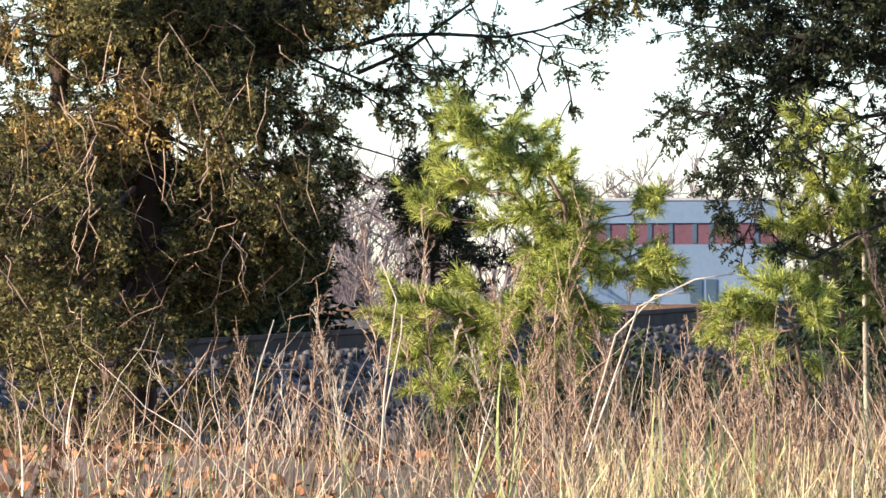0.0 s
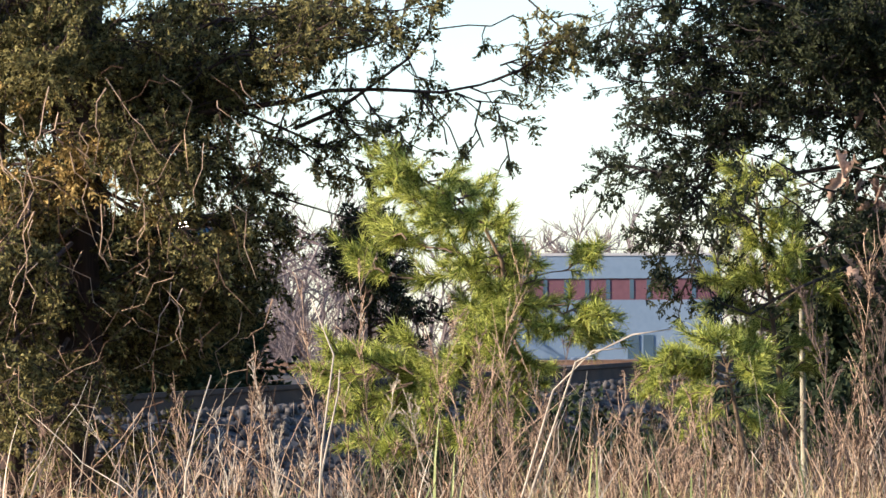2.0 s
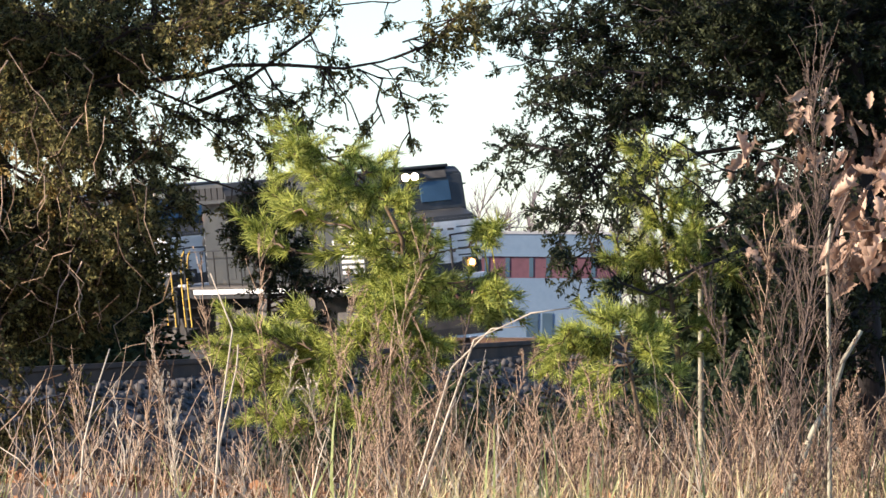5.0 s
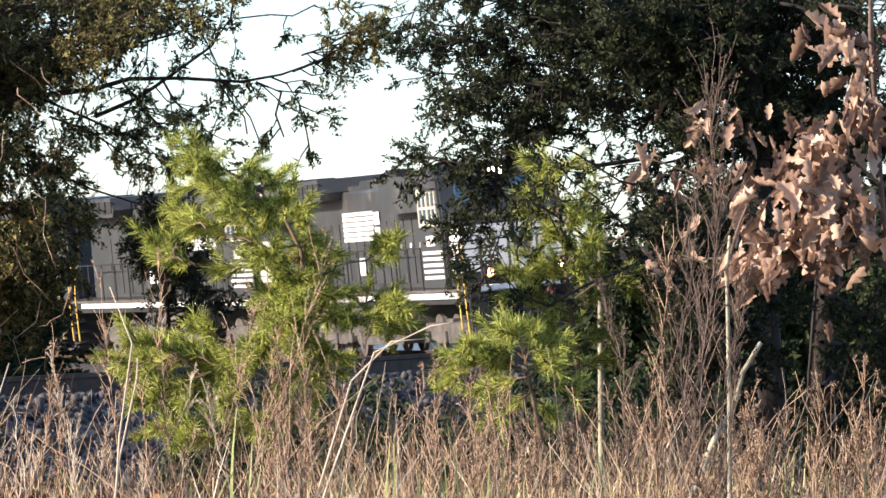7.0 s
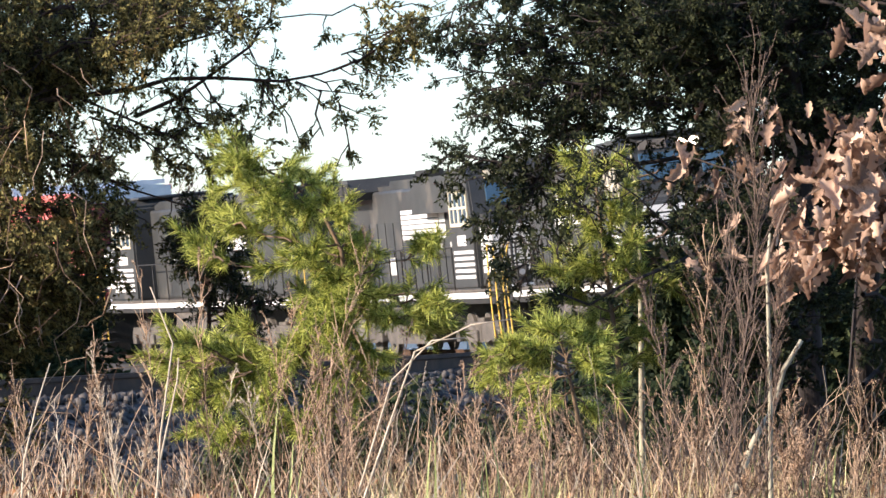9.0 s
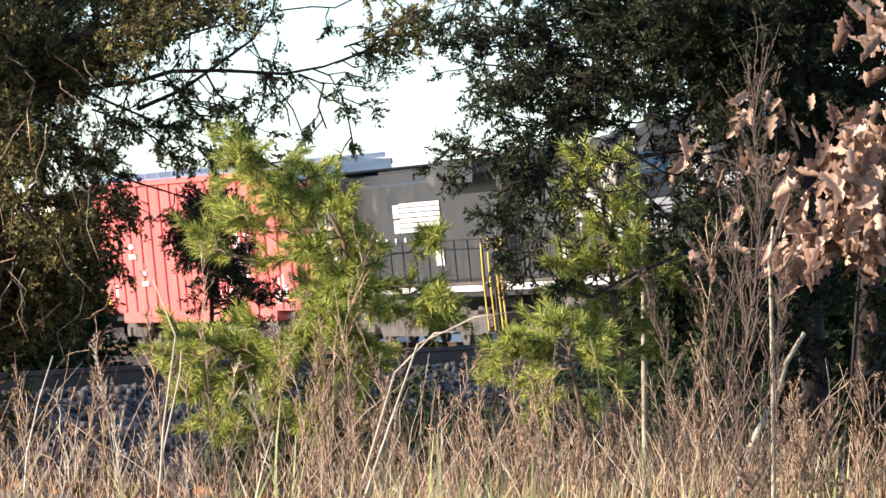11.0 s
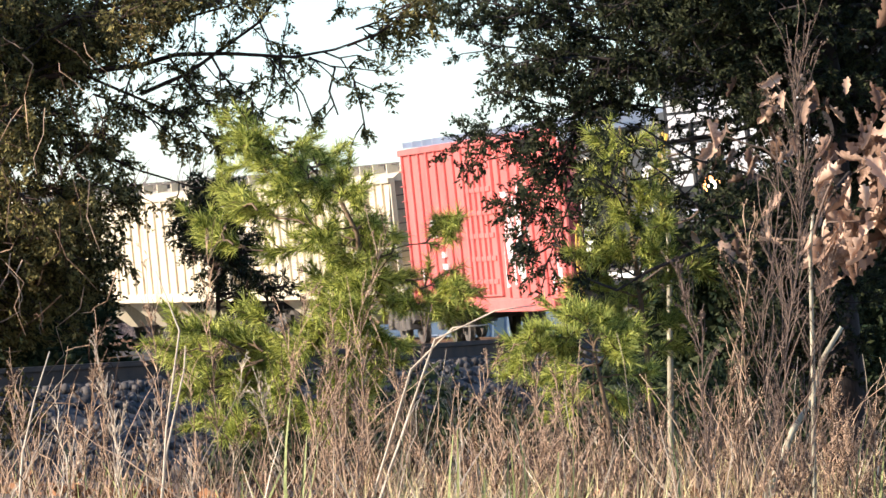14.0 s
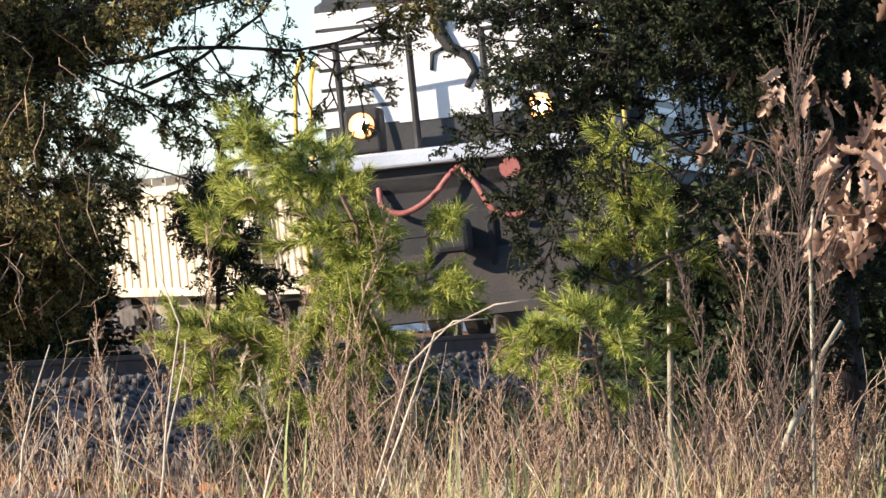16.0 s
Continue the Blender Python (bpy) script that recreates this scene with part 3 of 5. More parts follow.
def build_pines():
    r = random.Random(50)

    def tree(label, d, trunk, limbs, seed, spread=0.35, over=0, down=0, full=1.0):
        pine("young_pine", label, [seen(x + over, y + down, d) for x, y in trunk],
             [(seen(x0 + over, y0 + down, d), seen(x1 + over, y1 + down, d + r.uniform(-spread, spread)), -0.02, f * full) for x0, y0, x1, y1, f in limbs], seed)

    tree("young pine with bright yellow-green sunlit needles among dry grass", 23.0,
         ((575, 875), (590, 700), (600, 560), (615, 470), (608, 400), (575, 335), (530, 290), (470, 255), (418, 236)),
         ((470, 255, 408, 232, 1.3), (500, 270, 430, 248, 1.2), (520, 285, 405, 290, 1.1), (530, 290, 450, 310, 1.1), (480, 258, 525, 255, 1), (530, 290, 562, 278, 1), (545, 305, 470, 330, 1),
          (575, 335, 592, 305, .9), (560, 320, 490, 345, 1), (580, 345, 612, 335, .9), (460, 255, 405, 262, 1.1), (540, 300, 500, 285, 1.1), (565, 325, 540, 345, 1.1),
          (590, 370, 640, 385, 1), (600, 390, 540, 410, 1.1), (608, 400, 625, 430, 1.1), (605, 410, 560, 440, 1.2), (610, 420, 590, 455, 1.2), (600, 395, 640, 420, 1),
          (600, 410, 520, 385, .9), (520, 385, 400, 350, .8), (440, 362, 380, 330, .8), (590, 440, 450, 430, .7), (450, 430, 350, 410, .6), (400, 420, 345, 385, .6),
          (612, 470, 700, 480, 1), (690, 480, 785, 488, 1.3), (700, 485, 790, 505, 1.1), (640, 500, 720, 530, 1.1), (700, 525, 785, 540, 1.1), (620, 450, 735, 408, 0.05), (735, 408, 778, 386, 1.5),
          (610, 500, 540, 480, 1), (605, 520, 545, 520, 1.1), (610, 520, 660, 510, 1.2), (600, 540, 560, 570, 1.1), (600, 560, 660, 580, 1), (600, 560, 500, 600, 1.2), (540, 585, 480, 590, 1.3),
          (560, 590, 590, 630, 1.2), (520, 600, 500, 640, 1.2), (500, 610, 440, 600, 1.2), (590, 640, 430, 610, 1.1), (450, 615, 330, 590, 1.1), (400, 605, 340, 560, 1.1), (380, 600, 300, 620, 1.1),
          (440, 620, 350, 660, 1.1), (430, 630, 400, 680, 1), (500, 650, 420, 650, 1), (450, 600, 400, 560, 1), (420, 600, 300, 560, .9), (480, 560, 420, 540, .9), (360, 600, 290, 600, .9),
          (470, 640, 470, 690, .8), (400, 650, 310, 680, .8), (590, 690, 440, 730, .6), (590, 680, 540, 720, .7), (480, 720, 380, 750, .5), (590, 700, 640, 660, .6), (620, 640, 680, 620, .7),
          (600, 600, 700, 590, .7), (440, 720, 340, 720, .5), (608, 395, 632, 400, 1.2), (610, 420, 640, 445, 1.2), (612, 440, 600, 470, 1.2), (612, 460, 640, 470, 1.2), (608, 500, 625, 530, 1.2), (604, 530, 620, 560, 1.2),
          (600, 570, 620, 600, 1), (598, 600, 570, 640, 1), (600, 540, 580, 520, 1), (595, 640, 620, 680, .8), (592, 660, 560, 690, .8)), 3, over=8, down=26)
    tree("low young pine with light green sunlit needles", 21.6, ((1045, 890), (1030, 720), (1012, 630), (1000, 570)),
         ((1005, 600, 900, 560, 1.2), (1000, 610, 880, 600, 1.2), (1010, 620, 920, 645, 1.1), (1005, 590, 950, 540, 1.2), (1005, 590, 1030, 540, 1), (1010, 600, 1080, 560, 1), (1015, 640, 960, 690, 1),
          (1015, 640, 1090, 640, .9), (1000, 580, 985, 530, 1), (1010, 610, 950, 600, 1.2), (1020, 660, 1060, 690, .8), (1010, 620, 1050, 600, 1), (930, 610, 870, 620, 1)), 4, 0.3, over=10, down=28, full=0.7)
    tree("slim young pine with green needles among cedar twigs", 23.3, ((1130, 880), (1105, 560), (1085, 400), (1070, 280), (1060, 190)),
         ((1085, 400, 1010, 370, 1), (1085, 400, 1140, 350, 1), (1075, 320, 1010, 300, 1), (1075, 320, 1130, 270, 1), (1065, 240, 1020, 210, 1), (1065, 240, 1110, 200, 1), (1095, 480, 1020, 460, 1),
          (1095, 480, 1160, 430, 1), (1100, 520, 1030, 520, 1), (1100, 540, 1170, 510, 1), (1090, 430, 1050, 400, 1), (1090, 440, 1120, 400, 1), (1080, 360, 1050, 330, 1), (1080, 350, 1110, 310, 1),
          (1070, 280, 1040, 250, 1), (1105, 560, 1060, 570, 1), (1105, 580, 1150, 560, 1), (1095, 500, 1060, 480, 1), (1085, 400, 990, 410, .9), (1090, 450, 980, 450, .9), (1100, 540, 1000, 500, .9),
          (1160, 430, 1210, 440, .6)), 6, 0.3, down=55, full=0.8)


build_left_cedar()
build_right_cedar()
build_middle_cedar()
build_pines()


# ---- oak sapling, pale sapling, dry weeds, grass and litter ----


def oak_leaf_mesh(seed):
    """A lobed, curled dead leaf, one unit long, that hangs along -z."""
    r = random.Random(seed)
    bm = bmesh.new()
    rows = []
    curl, twist, roll = r.uniform(0.2, 1.2), r.uniform(-1.1, 1.1), r.uniform(1.2, 2.7)
    for i in range(15):
        k = i / 14
        lobe = 0.74 + 0.26 * math.cos(2 * math.pi * (k * 3.3 + 0.1 * r.random()))
        w = (0.015 + 0.36 * math.sin(math.pi * min(1, k * 0.95 + 0.04)) ** 0.7 * lobe) * r.uniform(0.85, 1.1)
        a = twist * k
        y, x = curl * k * k * 0.5, 0.12 * math.sin(3 * k + seed)
        row = []
        for s in (-1, -0.55, 0, 0.55, 1):
            px, py = math.sin(s * roll * 0.5) * w / max(0.6, roll * 0.5), (1 - math.cos(s * roll * 0.5)) * w / max(0.6, roll * 0.5)
            row.append(bm.verts.new((x + px * math.cos(a) - py * math.sin(a), y + px * math.sin(a) + py * math.cos(a), -k + abs(s) * w * 0.5)))
        rows.append(row)
    for a, b in zip(rows, rows[1:]):
        for j in range(4):
            bm.faces.new((a[j], a[j + 1], b[j + 1], b[j]))
    me = bpy.data.meshes.new("leaf")
    bm.to_mesh(me)
    bm.free()
    me.polygons.foreach_set("use_smooth", [True] * len(me.polygons))
    me.materials.append(DEAD_LEAF)
    return me


def build_oak():
    r = random.Random(77)
    d = 18.5
    base = spot(932, 720, d)
    base.z = ground_height(base.x, base.y) - 0.03
    top = thing("oak_sapling", base, "slim oak sapling with curled brown dead leaves", "tree")
    stem = Tubes()
    stem.add([p - base for p in (base, spot(930, 450, d), spot(925, 220, d), spot(930, 160, d))], 0.0075, 0.004, 7)
    stem.link("trunk", PALE_BARK, top, "thin pale grey stem")
    stem = Tubes()
    s2 = spot(1240, 720, d + 0.4)
    s2.z = base.z
    stem.add([p - base for p in (s2, spot(1230, 400, d + .3), spot(1200, 100, d + .2), spot(1180, -200, d + .1), spot(1180, -330, d))], 0.012, 0.006, 7)
    stem.link("trunk", TWIG, top, "thin pale grey stem")
    meshes = [oak_leaf_mesh(i) for i in range(7)]
    rest = []
    for x0, y0, x1, y1, n, spread, dd in ((1378, 430, 1430, 290, 8, 20, 0), (1385, 450, 1440, 400, 8, 22, .1),
                                          (1646, 336, 1470, 250, 16, 28, 0), (1646, 330, 1440, 330, 20, 32, 0), (1640, 300, 1540, 230, 18, 30, .1), (1640, 380, 1510, 370, 20, 34, 0), (1650, 420, 1400, 410, 16, 22, .1),
                                          (1646, 350, 1570, 330, 22, 38, 0), (1640, 420, 1500, 450, 14, 30, .1), (1385, 470, 1420, 440, 8, 22, 0), (1640, 60, 1530, 30, 9, 18, 0), (1640, 110, 1600, 80, 8, 26, 0), (1640, 60, 1610, 200, 10, 34, 0),
                                          (1376, 400, 1330, 180, 9, 20, 5.2), (1376, 300, 1390, 120, 6, 16, 5.2), (1376, 330, 1210, 260, 4, 16, 5.2), (1376, 400, 1260, 310, 3, 18, 5.0), (1376, 440, 1220, 450, 3, 18, 4.6), (1376, 470, 1290, 430, 3, 18, 4.6)):
        line = bent(seen(x0, y0, d + .1), seen(x1, y1, d + dd + r.uniform(-.2, .2)), -0.05, 0.03, 5, r) if dd < 1 else bent(seen(x0, y0, d + dd), seen(x1, y1, d + dd), -0.05, 0.03, 5, r)
        t = Tubes()
        t.add([p - base for p in line], 0.005, 0.002, 5)
        t.link("branch", TWIG, top)
        for _ in range(n):
            p, _e = along(line, r.uniform(0.45, 1.0))
            p = p + Vector((r.gauss(0, spread) * (d + dd) / F, r.gauss(0, 0.08), r.gauss(0, spread) * (d + dd) / F))
            o = new("leaf", r.choice(meshes))
            o.parent = top
            k = r.uniform(0.06, 0.105)
            o.matrix_basis = Matrix.LocRotScale(p - base, Euler((r.gauss(0, 0.55), r.gauss(0, 0.55), r.uniform(0, 6.3))), (k, k, k))
            rest.append((p - base + Vector((r.gauss(0, 0.05), r.gauss(0, 0.07), r.gauss(0, 0.05))), Vector((r.gauss(0, 0.5), r.gauss(0, 0.5), -1)), r.uniform(0.05, 0.09)))
    hanging = []
    for me in meshes:
        v = np.array([tuple(q.co) for q in me.vertices])
        hanging.append((np.stack([-v[:, 2], v[:, 0], v[:, 1]], 1), np.array([list(fc.vertices) for fc in me.polygons])))
    scatter("small_leaf", hanging, rest, DEAD_LEAF_SMALL, top, "smaller curled dead leaves", True)


def build_pale_sapling():
    r = random.Random(78)
    d = 24.7
    base = spot(704, 640, d)
    base.z = ground_height(base.x, base.y) - 0.03
    top = thing("pale_sapling", base, "slender sapling with pale lichen-flecked bark and bare twigs", "tree")
    t = Tubes()
    t.add([p - base for p in (base, spot(702, 450, d), spot(700, 250, d), spot(697, 120, d), spot(690, 60, d), spot(680, 0, d))], 0.0125, 0.003, 8)
    t.link("trunk", PALE_BARK, top)
    for x0, y0, x1, y1, x2, y2 in ((700, 240, 600, 290, 520, 190), (700, 180, 780, 120, 800, 20), (698, 120, 620, 60, 560, 60), (697, 60, 760, 20, 790, -60)):
        t = Tubes()
        t.add([p - base for p in (spot(x0, y0, d), spot((x0 + x1) / 2, (y0 + y1) / 2 + 12, d), spot(x1, y1, d - .1), spot((x1 + x2) / 2 - 6, (y1 + y2) / 2 + 14, d - .1), spot(x2, y2, d - .2))], 0.0045, 0.0015, 5)
        t.link("branch", TWIG, top)
    # a fallen, barkless limb leans beside it
    a, b = seen(1300, 770, 21.5), seen(1432, 585, 21.5)
    a.z = ground_height(a.x, a.y)
    limb = thing("dead_limb", a, "short pale broken limb leaning in the grass", "limb")
    t = Tubes()
    t.add([p - a for p in bent(a, b, 0.0, 0.012, 5, r)], 0.012, 0.007, 8)
    t.link("wood", PALE_BARK, limb)
    a, b = spot(430, 0, 25.5), spot(640, 0, 25.0)
    a.z, b.z = ground_height(a.x, a.y) + 0.07, ground_height(b.x, b.y) + 0.05
    log = thing("fallen_log", a, "dark red-brown rotting log lying in dry grass", "log")
    t = Tubes()
    t.add([p - a for p in bent(a, b, 0, 0.02, 6, r)], 0.085, 0.07, 10)
    t.link("wood", CEDAR_BARK, log)


def weed(x, d, h, lean, r, mat, branches, plume, name="dry_weed", label="dry brown weed stalk with fine bare branches"):
    """A dead herb: a stem with rising side twigs and, where plume is set, fluffy seed tufts."""
    base = Vector((x * d / F, d, 0))
    base.z = ground_height(base.x, base.y) - 0.03
    top = thing(name, base, label, "weed", "dry weeds")
    tip = Vector((lean * h, r.gauss(0, 0.1) * h, h))
    line = bent(Vector((0, 0, 0)), tip, r.uniform(-0.03, 0.03), 0.012, 7, r)
    t = Tubes()
    t.add(line, 0.0026, 0.001, 4)
    t.link("stem", mat, top)
    twigs, tufts = Tubes(), []
    for i in range(branches):
        p, e = along(line, r.uniform(0.3, 0.97))
        m = r.uniform(0.06, 0.26) * h * (1.0 - 0.4 * p.z / h)
        way = (e * 1.4 + unit(r) * 0.75).normalized()
        side = bent(p, p + way * m, -0.05, 0.03, 3, r)
        twigs.add(side, 0.0014, 0.0007, 3)
        for _ in range(plume):
            q, g = along(side, r.uniform(0.2, 1))
            tufts.append((q, (g + unit(r) * 0.6).normalized(), r.uniform(0.012, 0.03)))
    if branches:
        tagged(twigs.link("twig", mat, top), kind="stuff")
    if tufts:
        scatter("seed_tuft", CEDAR_SPRAYS, tufts, mat, top, "small dry seed tufts", True)


def build_weeds():
    r = random.Random(90)
    for _ in range(150):
        x = r.uniform(-900, 1350)
        d = r.uniform(18.5, 27)
        if x < -120 and r.random() < 0.66 or -230 < x < 100 and r.random() < 0.25:
            continue
        weed(x, d, r.uniform(0.16, 0.52) * (0.85 if x > 600 else 1.0), r.gauss(0.03, 0.38), r, r.choice((STRAW, STRAW, STRAW, STRAW, STRAW_PALE, TWIG)), r.randint(8, 26), r.choice((0, 0, 1, 2)))
    # the tall ones
    weed(848, 17.6, 1.36, 0.07, r, TWIG, 80, 3, label="tall dry plume weed with feathery brown branches")
    for x, h, lean in ((800, 0.95, 0.02), (828, 1.12, 0.05), (868, 1.0, 0.0), (880, 0.85, 0.12), (770, 0.8, -0.12), (905, 0.75, 0.1)):
        weed(x, 17.8, h, lean, r, r.choice((TWIG, STRAW)), 46, 2, label="tall dry plume weed with feathery brown branches")
    for _ in range(22):
        weed(r.uniform(880, 1200), r.uniform(17.5, 19.5), r.uniform(0.3, 0.55), r.gauss(0, 0.12), r, r.choice((TWIG, STRAW, STRAW)), 34, 3, label="russet dry weed with close-set seed tufts")
    for x, d, h, lean in ((-60, 20.5, 0.86, -0.05), (-130, 20.5, 0.80, -0.12), (-10, 21, 0.72, 0.25), (150, 21, 0.62, -0.06), (250, 20, 0.55, 0.5), (720, 19, 0.6, 0.2), (1150, 19, 0.62, 0.05), (60, 20, 0.9, 0.3),
                          (-380, 20.5, 0.55, -0.1), (-300, 20.5, 0.6, 0.1), (-220, 20.4, 0.5, 0.3), (300, 21, .6, -.3), (420, 20, .5, .2)):
        weed(x, d, h, lean, r, STRAW, 26, 2)
    # a brushy clump before the pine and one below the cedar
    for _ in range(20):
        weed(r.gauss(170, 35), r.uniform(19.5, 21.5), r.uniform(0.3, 0.66), r.gauss(0.02, 0.16), r, r.choice((STRAW, STRAW, TWIG)), r.randint(16, 34), r.choice((1, 2)))
    for _ in range(50):
        weed(r.uniform(300, 900), r.uniform(19, 23), r.uniform(0.22, 0.46), r.gauss(0.0, 0.3), r, r.choice((STRAW, STRAW, STRAW, TWIG)), r.randint(18, 36), r.choice((1, 2)))
    for _ in range(18):
        weed(r.gauss(-250, 80), r.uniform(19.5, 22), r.uniform(0.25, 0.55), r.gauss(0.03, 0.18), r, r.choice((STRAW, STRAW, STRAW_PALE)), r.randint(16, 36), r.choice((0, 1)))
    for pts in (((-160, 700), (-150, 520), (-128, 355), (-168, 255)), ((-165, 700), (-150, 560), (-120, 420), (-118, 380)), ((190, 470), (300, 370), (400, 322), (470, 312)), ((180, 520), (260, 420), (330, 350), (390, 345)), ((-400, 700), (-390, 560), (-370, 470), (-345, 390))):
        d = 20.2
        a = spot(*pts[0], d)
        a.z = min(a.z, ground_height(a.x, a.y))
        top = thing("bare_stick", a, "bleached bare stick rising from the grass", "stick")
        t = Tubes()
        t.add([p - a for p in (a, *(spot(x, y, d) for x, y in pts[1:]))], 0.0042, 0.0018, 6)
        t.link("wood", STRAW_PALE, top)


def build_stems():
    """Thin dead stems that cross one another among the weeds."""
    r = random.Random(97)
    for mat, count, label in ((STRAW, 420, "thin pinkish-tan dead stems crossing in the grass"), (STRAW_PALE, 90, "thin bleached dead stems crossing in the grass")):
        t = Tubes()
        for _ in range(count):
            d = r.uniform(17.4, 23)
            x = r.uniform(-850, 1350)
            if x < -60 and r.random() < 0.65:
                continue
            a = Vector((x * d / F, d, 0))
            a.z = ground_height(a.x, a.y) - 0.02
            h = r.uniform(0.16, 0.55)
            lean = r.gauss(0.02, 0.5)
            b = a + Vector((lean * h, r.gauss(0, 0.15) * h, h))
            t.add(bent(a, b, r.gauss(0, 0.06) - 0.03 * abs(lean), 0.014, 6, r), r.uniform(0.0018, 0.003), 0.0009, 4)
        ob = t.link("dead_stems", mat, None, label)
        tagged(ob, category="stems", kind="stuff")


def blade_kind(r, bend):
    """A narrow curved blade, one unit tall, along +x."""
    v, f = [], []
    w = 0.013
    for i in range(5):
        k = i / 4
        v += [(k, -w * (1 - k * 0.85), bend * k * k), (k, w * (1 - k * 0.85), bend * k * k)]
    for i in range(4):
        f.append((2 * i, 2 * i + 1, 2 * i + 3, 2 * i + 2))
    return np.array(v), np.array(f)


def build_grass():
    r = random.Random(91)
    kinds = [blade_kind(r, r.uniform(-0.4, 0.4)) for _ in range(10)]
    for name, label, mat, count, d0, d1, h0, h1 in (("dry_grass", "dense dry tan grass", STRAW, 9000, 16.5, 27.5, 0.04, 0.20), ("pale_grass", "bleached fine grass stalks", STRAW_PALE, 260, 18, 26, 0.12, 0.42),
                                                    ("bank_grass", "rough dry grass at the foot of the ballast", STRAW, 9000, 23, 40, 0.10, 0.36), ("straw_grass", "yellow straw grass in tufts", STRAW_YELLOW, 5200, 16.6, 20.5, 0.07, 0.28), ("green_grass", "sparse green grass tufts", BLADE, 900, 17, 27, 0.08, 0.24)):
        places = []
        for _ in range(count):
            d = r.uniform(d0, d1)
            x = r.uniform(-900, 1400) * d / F
            if name == "straw_grass" and x * F / d < 150 and r.random() < 0.93:
                continue
            if name != "bank_grass" and x * F / d < -150 and r.random() < 0.45:
                continue
            if name == "bank_grass" and x * F / d < 60 and r.random() < 0.93:
                continue
            if noise.noise((x * 1.3, d * 1.3, 3)) < r.uniform(-0.6, 0.2):
                continue
            places.append((Vector((x, d, ground_height(x, d) - 0.01)), Vector((r.gauss(0.06, 0.33), r.gauss(0, 0.3), 1)), r.uniform(h0, h1)))
        ob = scatter(name, kinds, places, mat, None, label, True)
        tagged(ob, category="grass")
    # evergreen undergrowth along the bank
    places = []
    for _ in range(7500):
        d = r.uniform(27.5, 46)
        x = r.uniform(-60, 1350) * d / F
        hgt = max(0, noise.noise((x * 0.9, d * 0.5, 9)) + 0.5) * 0.6
        places.append((Vector((x, d, min(ground_height(x, d) + r.uniform(0, hgt), EYE - 0.16))), Vector((r.gauss(0, 1), r.gauss(0, 1), 0.8)), r.uniform(0.12, 0.22)))
    tagged(scatter("undergrowth", CEDAR_SPRAYS, places, SHRUB, None, "low dull green undergrowth below the track", True), category="bushes")
    # fallen leaves
    leaf = [(np.array([(-0.5, -0.25, 0), (0.1, -0.4, 0.15), (0.6, 0, 0.05), (0.1, 0.35, 0.2)]), np.array([(0, 1, 2, 3)])), (np.array([(-0.5, -0.1, 0.1), (0, -0.35, 0), (0.5, 0, 0.2), (0, 0.4, 0)]), np.array([(0, 1, 2, 3)]))]
    places = []
    for _ in range(6000):
        d = r.uniform(16, 28)
        x = r.uniform(-900, 1400) * d / F
        if noise.noise((x * 1.1, d * 0.8, 14)) < r.uniform(-0.35, 0.25):
            continue
        places.append((Vector((x, d, ground_height(x, d) + r.uniform(0, 0.05))), Vector((r.gauss(0, 1), r.gauss(0, 1), r.gauss(0, 0.6))), r.uniform(0.018, 0.05)))
    tagged(scatter("leaf_litter", leaf, places, LITTER, None, "fallen rust-brown leaves on the ground", True), category="leaves")


def build_yuccas():
    r = random.Random(92)
    for x, d, n in ((60, 19.2, 5), (330, 18.4, 5), (430, 18, 7), (705, 18.6, 4), (1020, 17.8, 5), (1190, 17.6, 5), (-20, 18.6, 5), (500, 18.2, 7), (380, 17.9, 6)):
        base = Vector((x * d / F, d, 0))
        base.z = ground_height(base.x, base.y)
        top = thing("sword_plant", base, "tuft of stiff grey-green sword-shaped leaves", "plant", "sword-leaved tufts")
        for _ in range(n):
            k, f = blade_kind(r, r.uniform(-0.45, 0.6))
            k = k * np.array([1, 1.7, 1]) * r.uniform(0.2, 0.4)
            o = link("leaf", [tuple(q) for q in k], [tuple(q) for q in f], BLADE, top)
            a = r.uniform(0, 6.3)
            o.matrix_basis = Vector((math.cos(a) * 0.6, math.sin(a) * 0.6, r.uniform(0.7, 1.6))).to_track_quat("X", "Z").to_matrix().to_4x4()


def build_dead_twigs():
    """Bare grey-brown dead twigs that hang inside the big cedar."""
    r = random.Random(93)
    base = spot(-600, 690, 24.9)
    top = thing("dead_twigs", base, "tangle of bare pale dead cedar twigs", "twigs", kind="stuff")
    t = Tubes()
    for _ in range(230):
        x, y = r.uniform(-930, -230), r.uniform(-160, 600)
        if y < 250 and x > -330 and r.random() < 0.7:
            continue
        d = r.uniform(23.7, 25.2)
        a = spot(x, y, d) - base
        b = a + Vector((r.gauss(0.02, 0.12), r.gauss(0, 0.08), -r.uniform(0.03, 0.34)))
        t.add(bent(a, b, r.gauss(0, 0.12), 0.06, 4, r), r.uniform(0.0018, 0.0035), 0.0012, 3)
    tagged(t.link("twig", STRAW, top), kind="stuff")


build_oak()
build_pale_sapling()
build_dead_twigs()
build_weeds()
build_stems()
build_yuccas()
build_grass()

# ---- behind the track ----


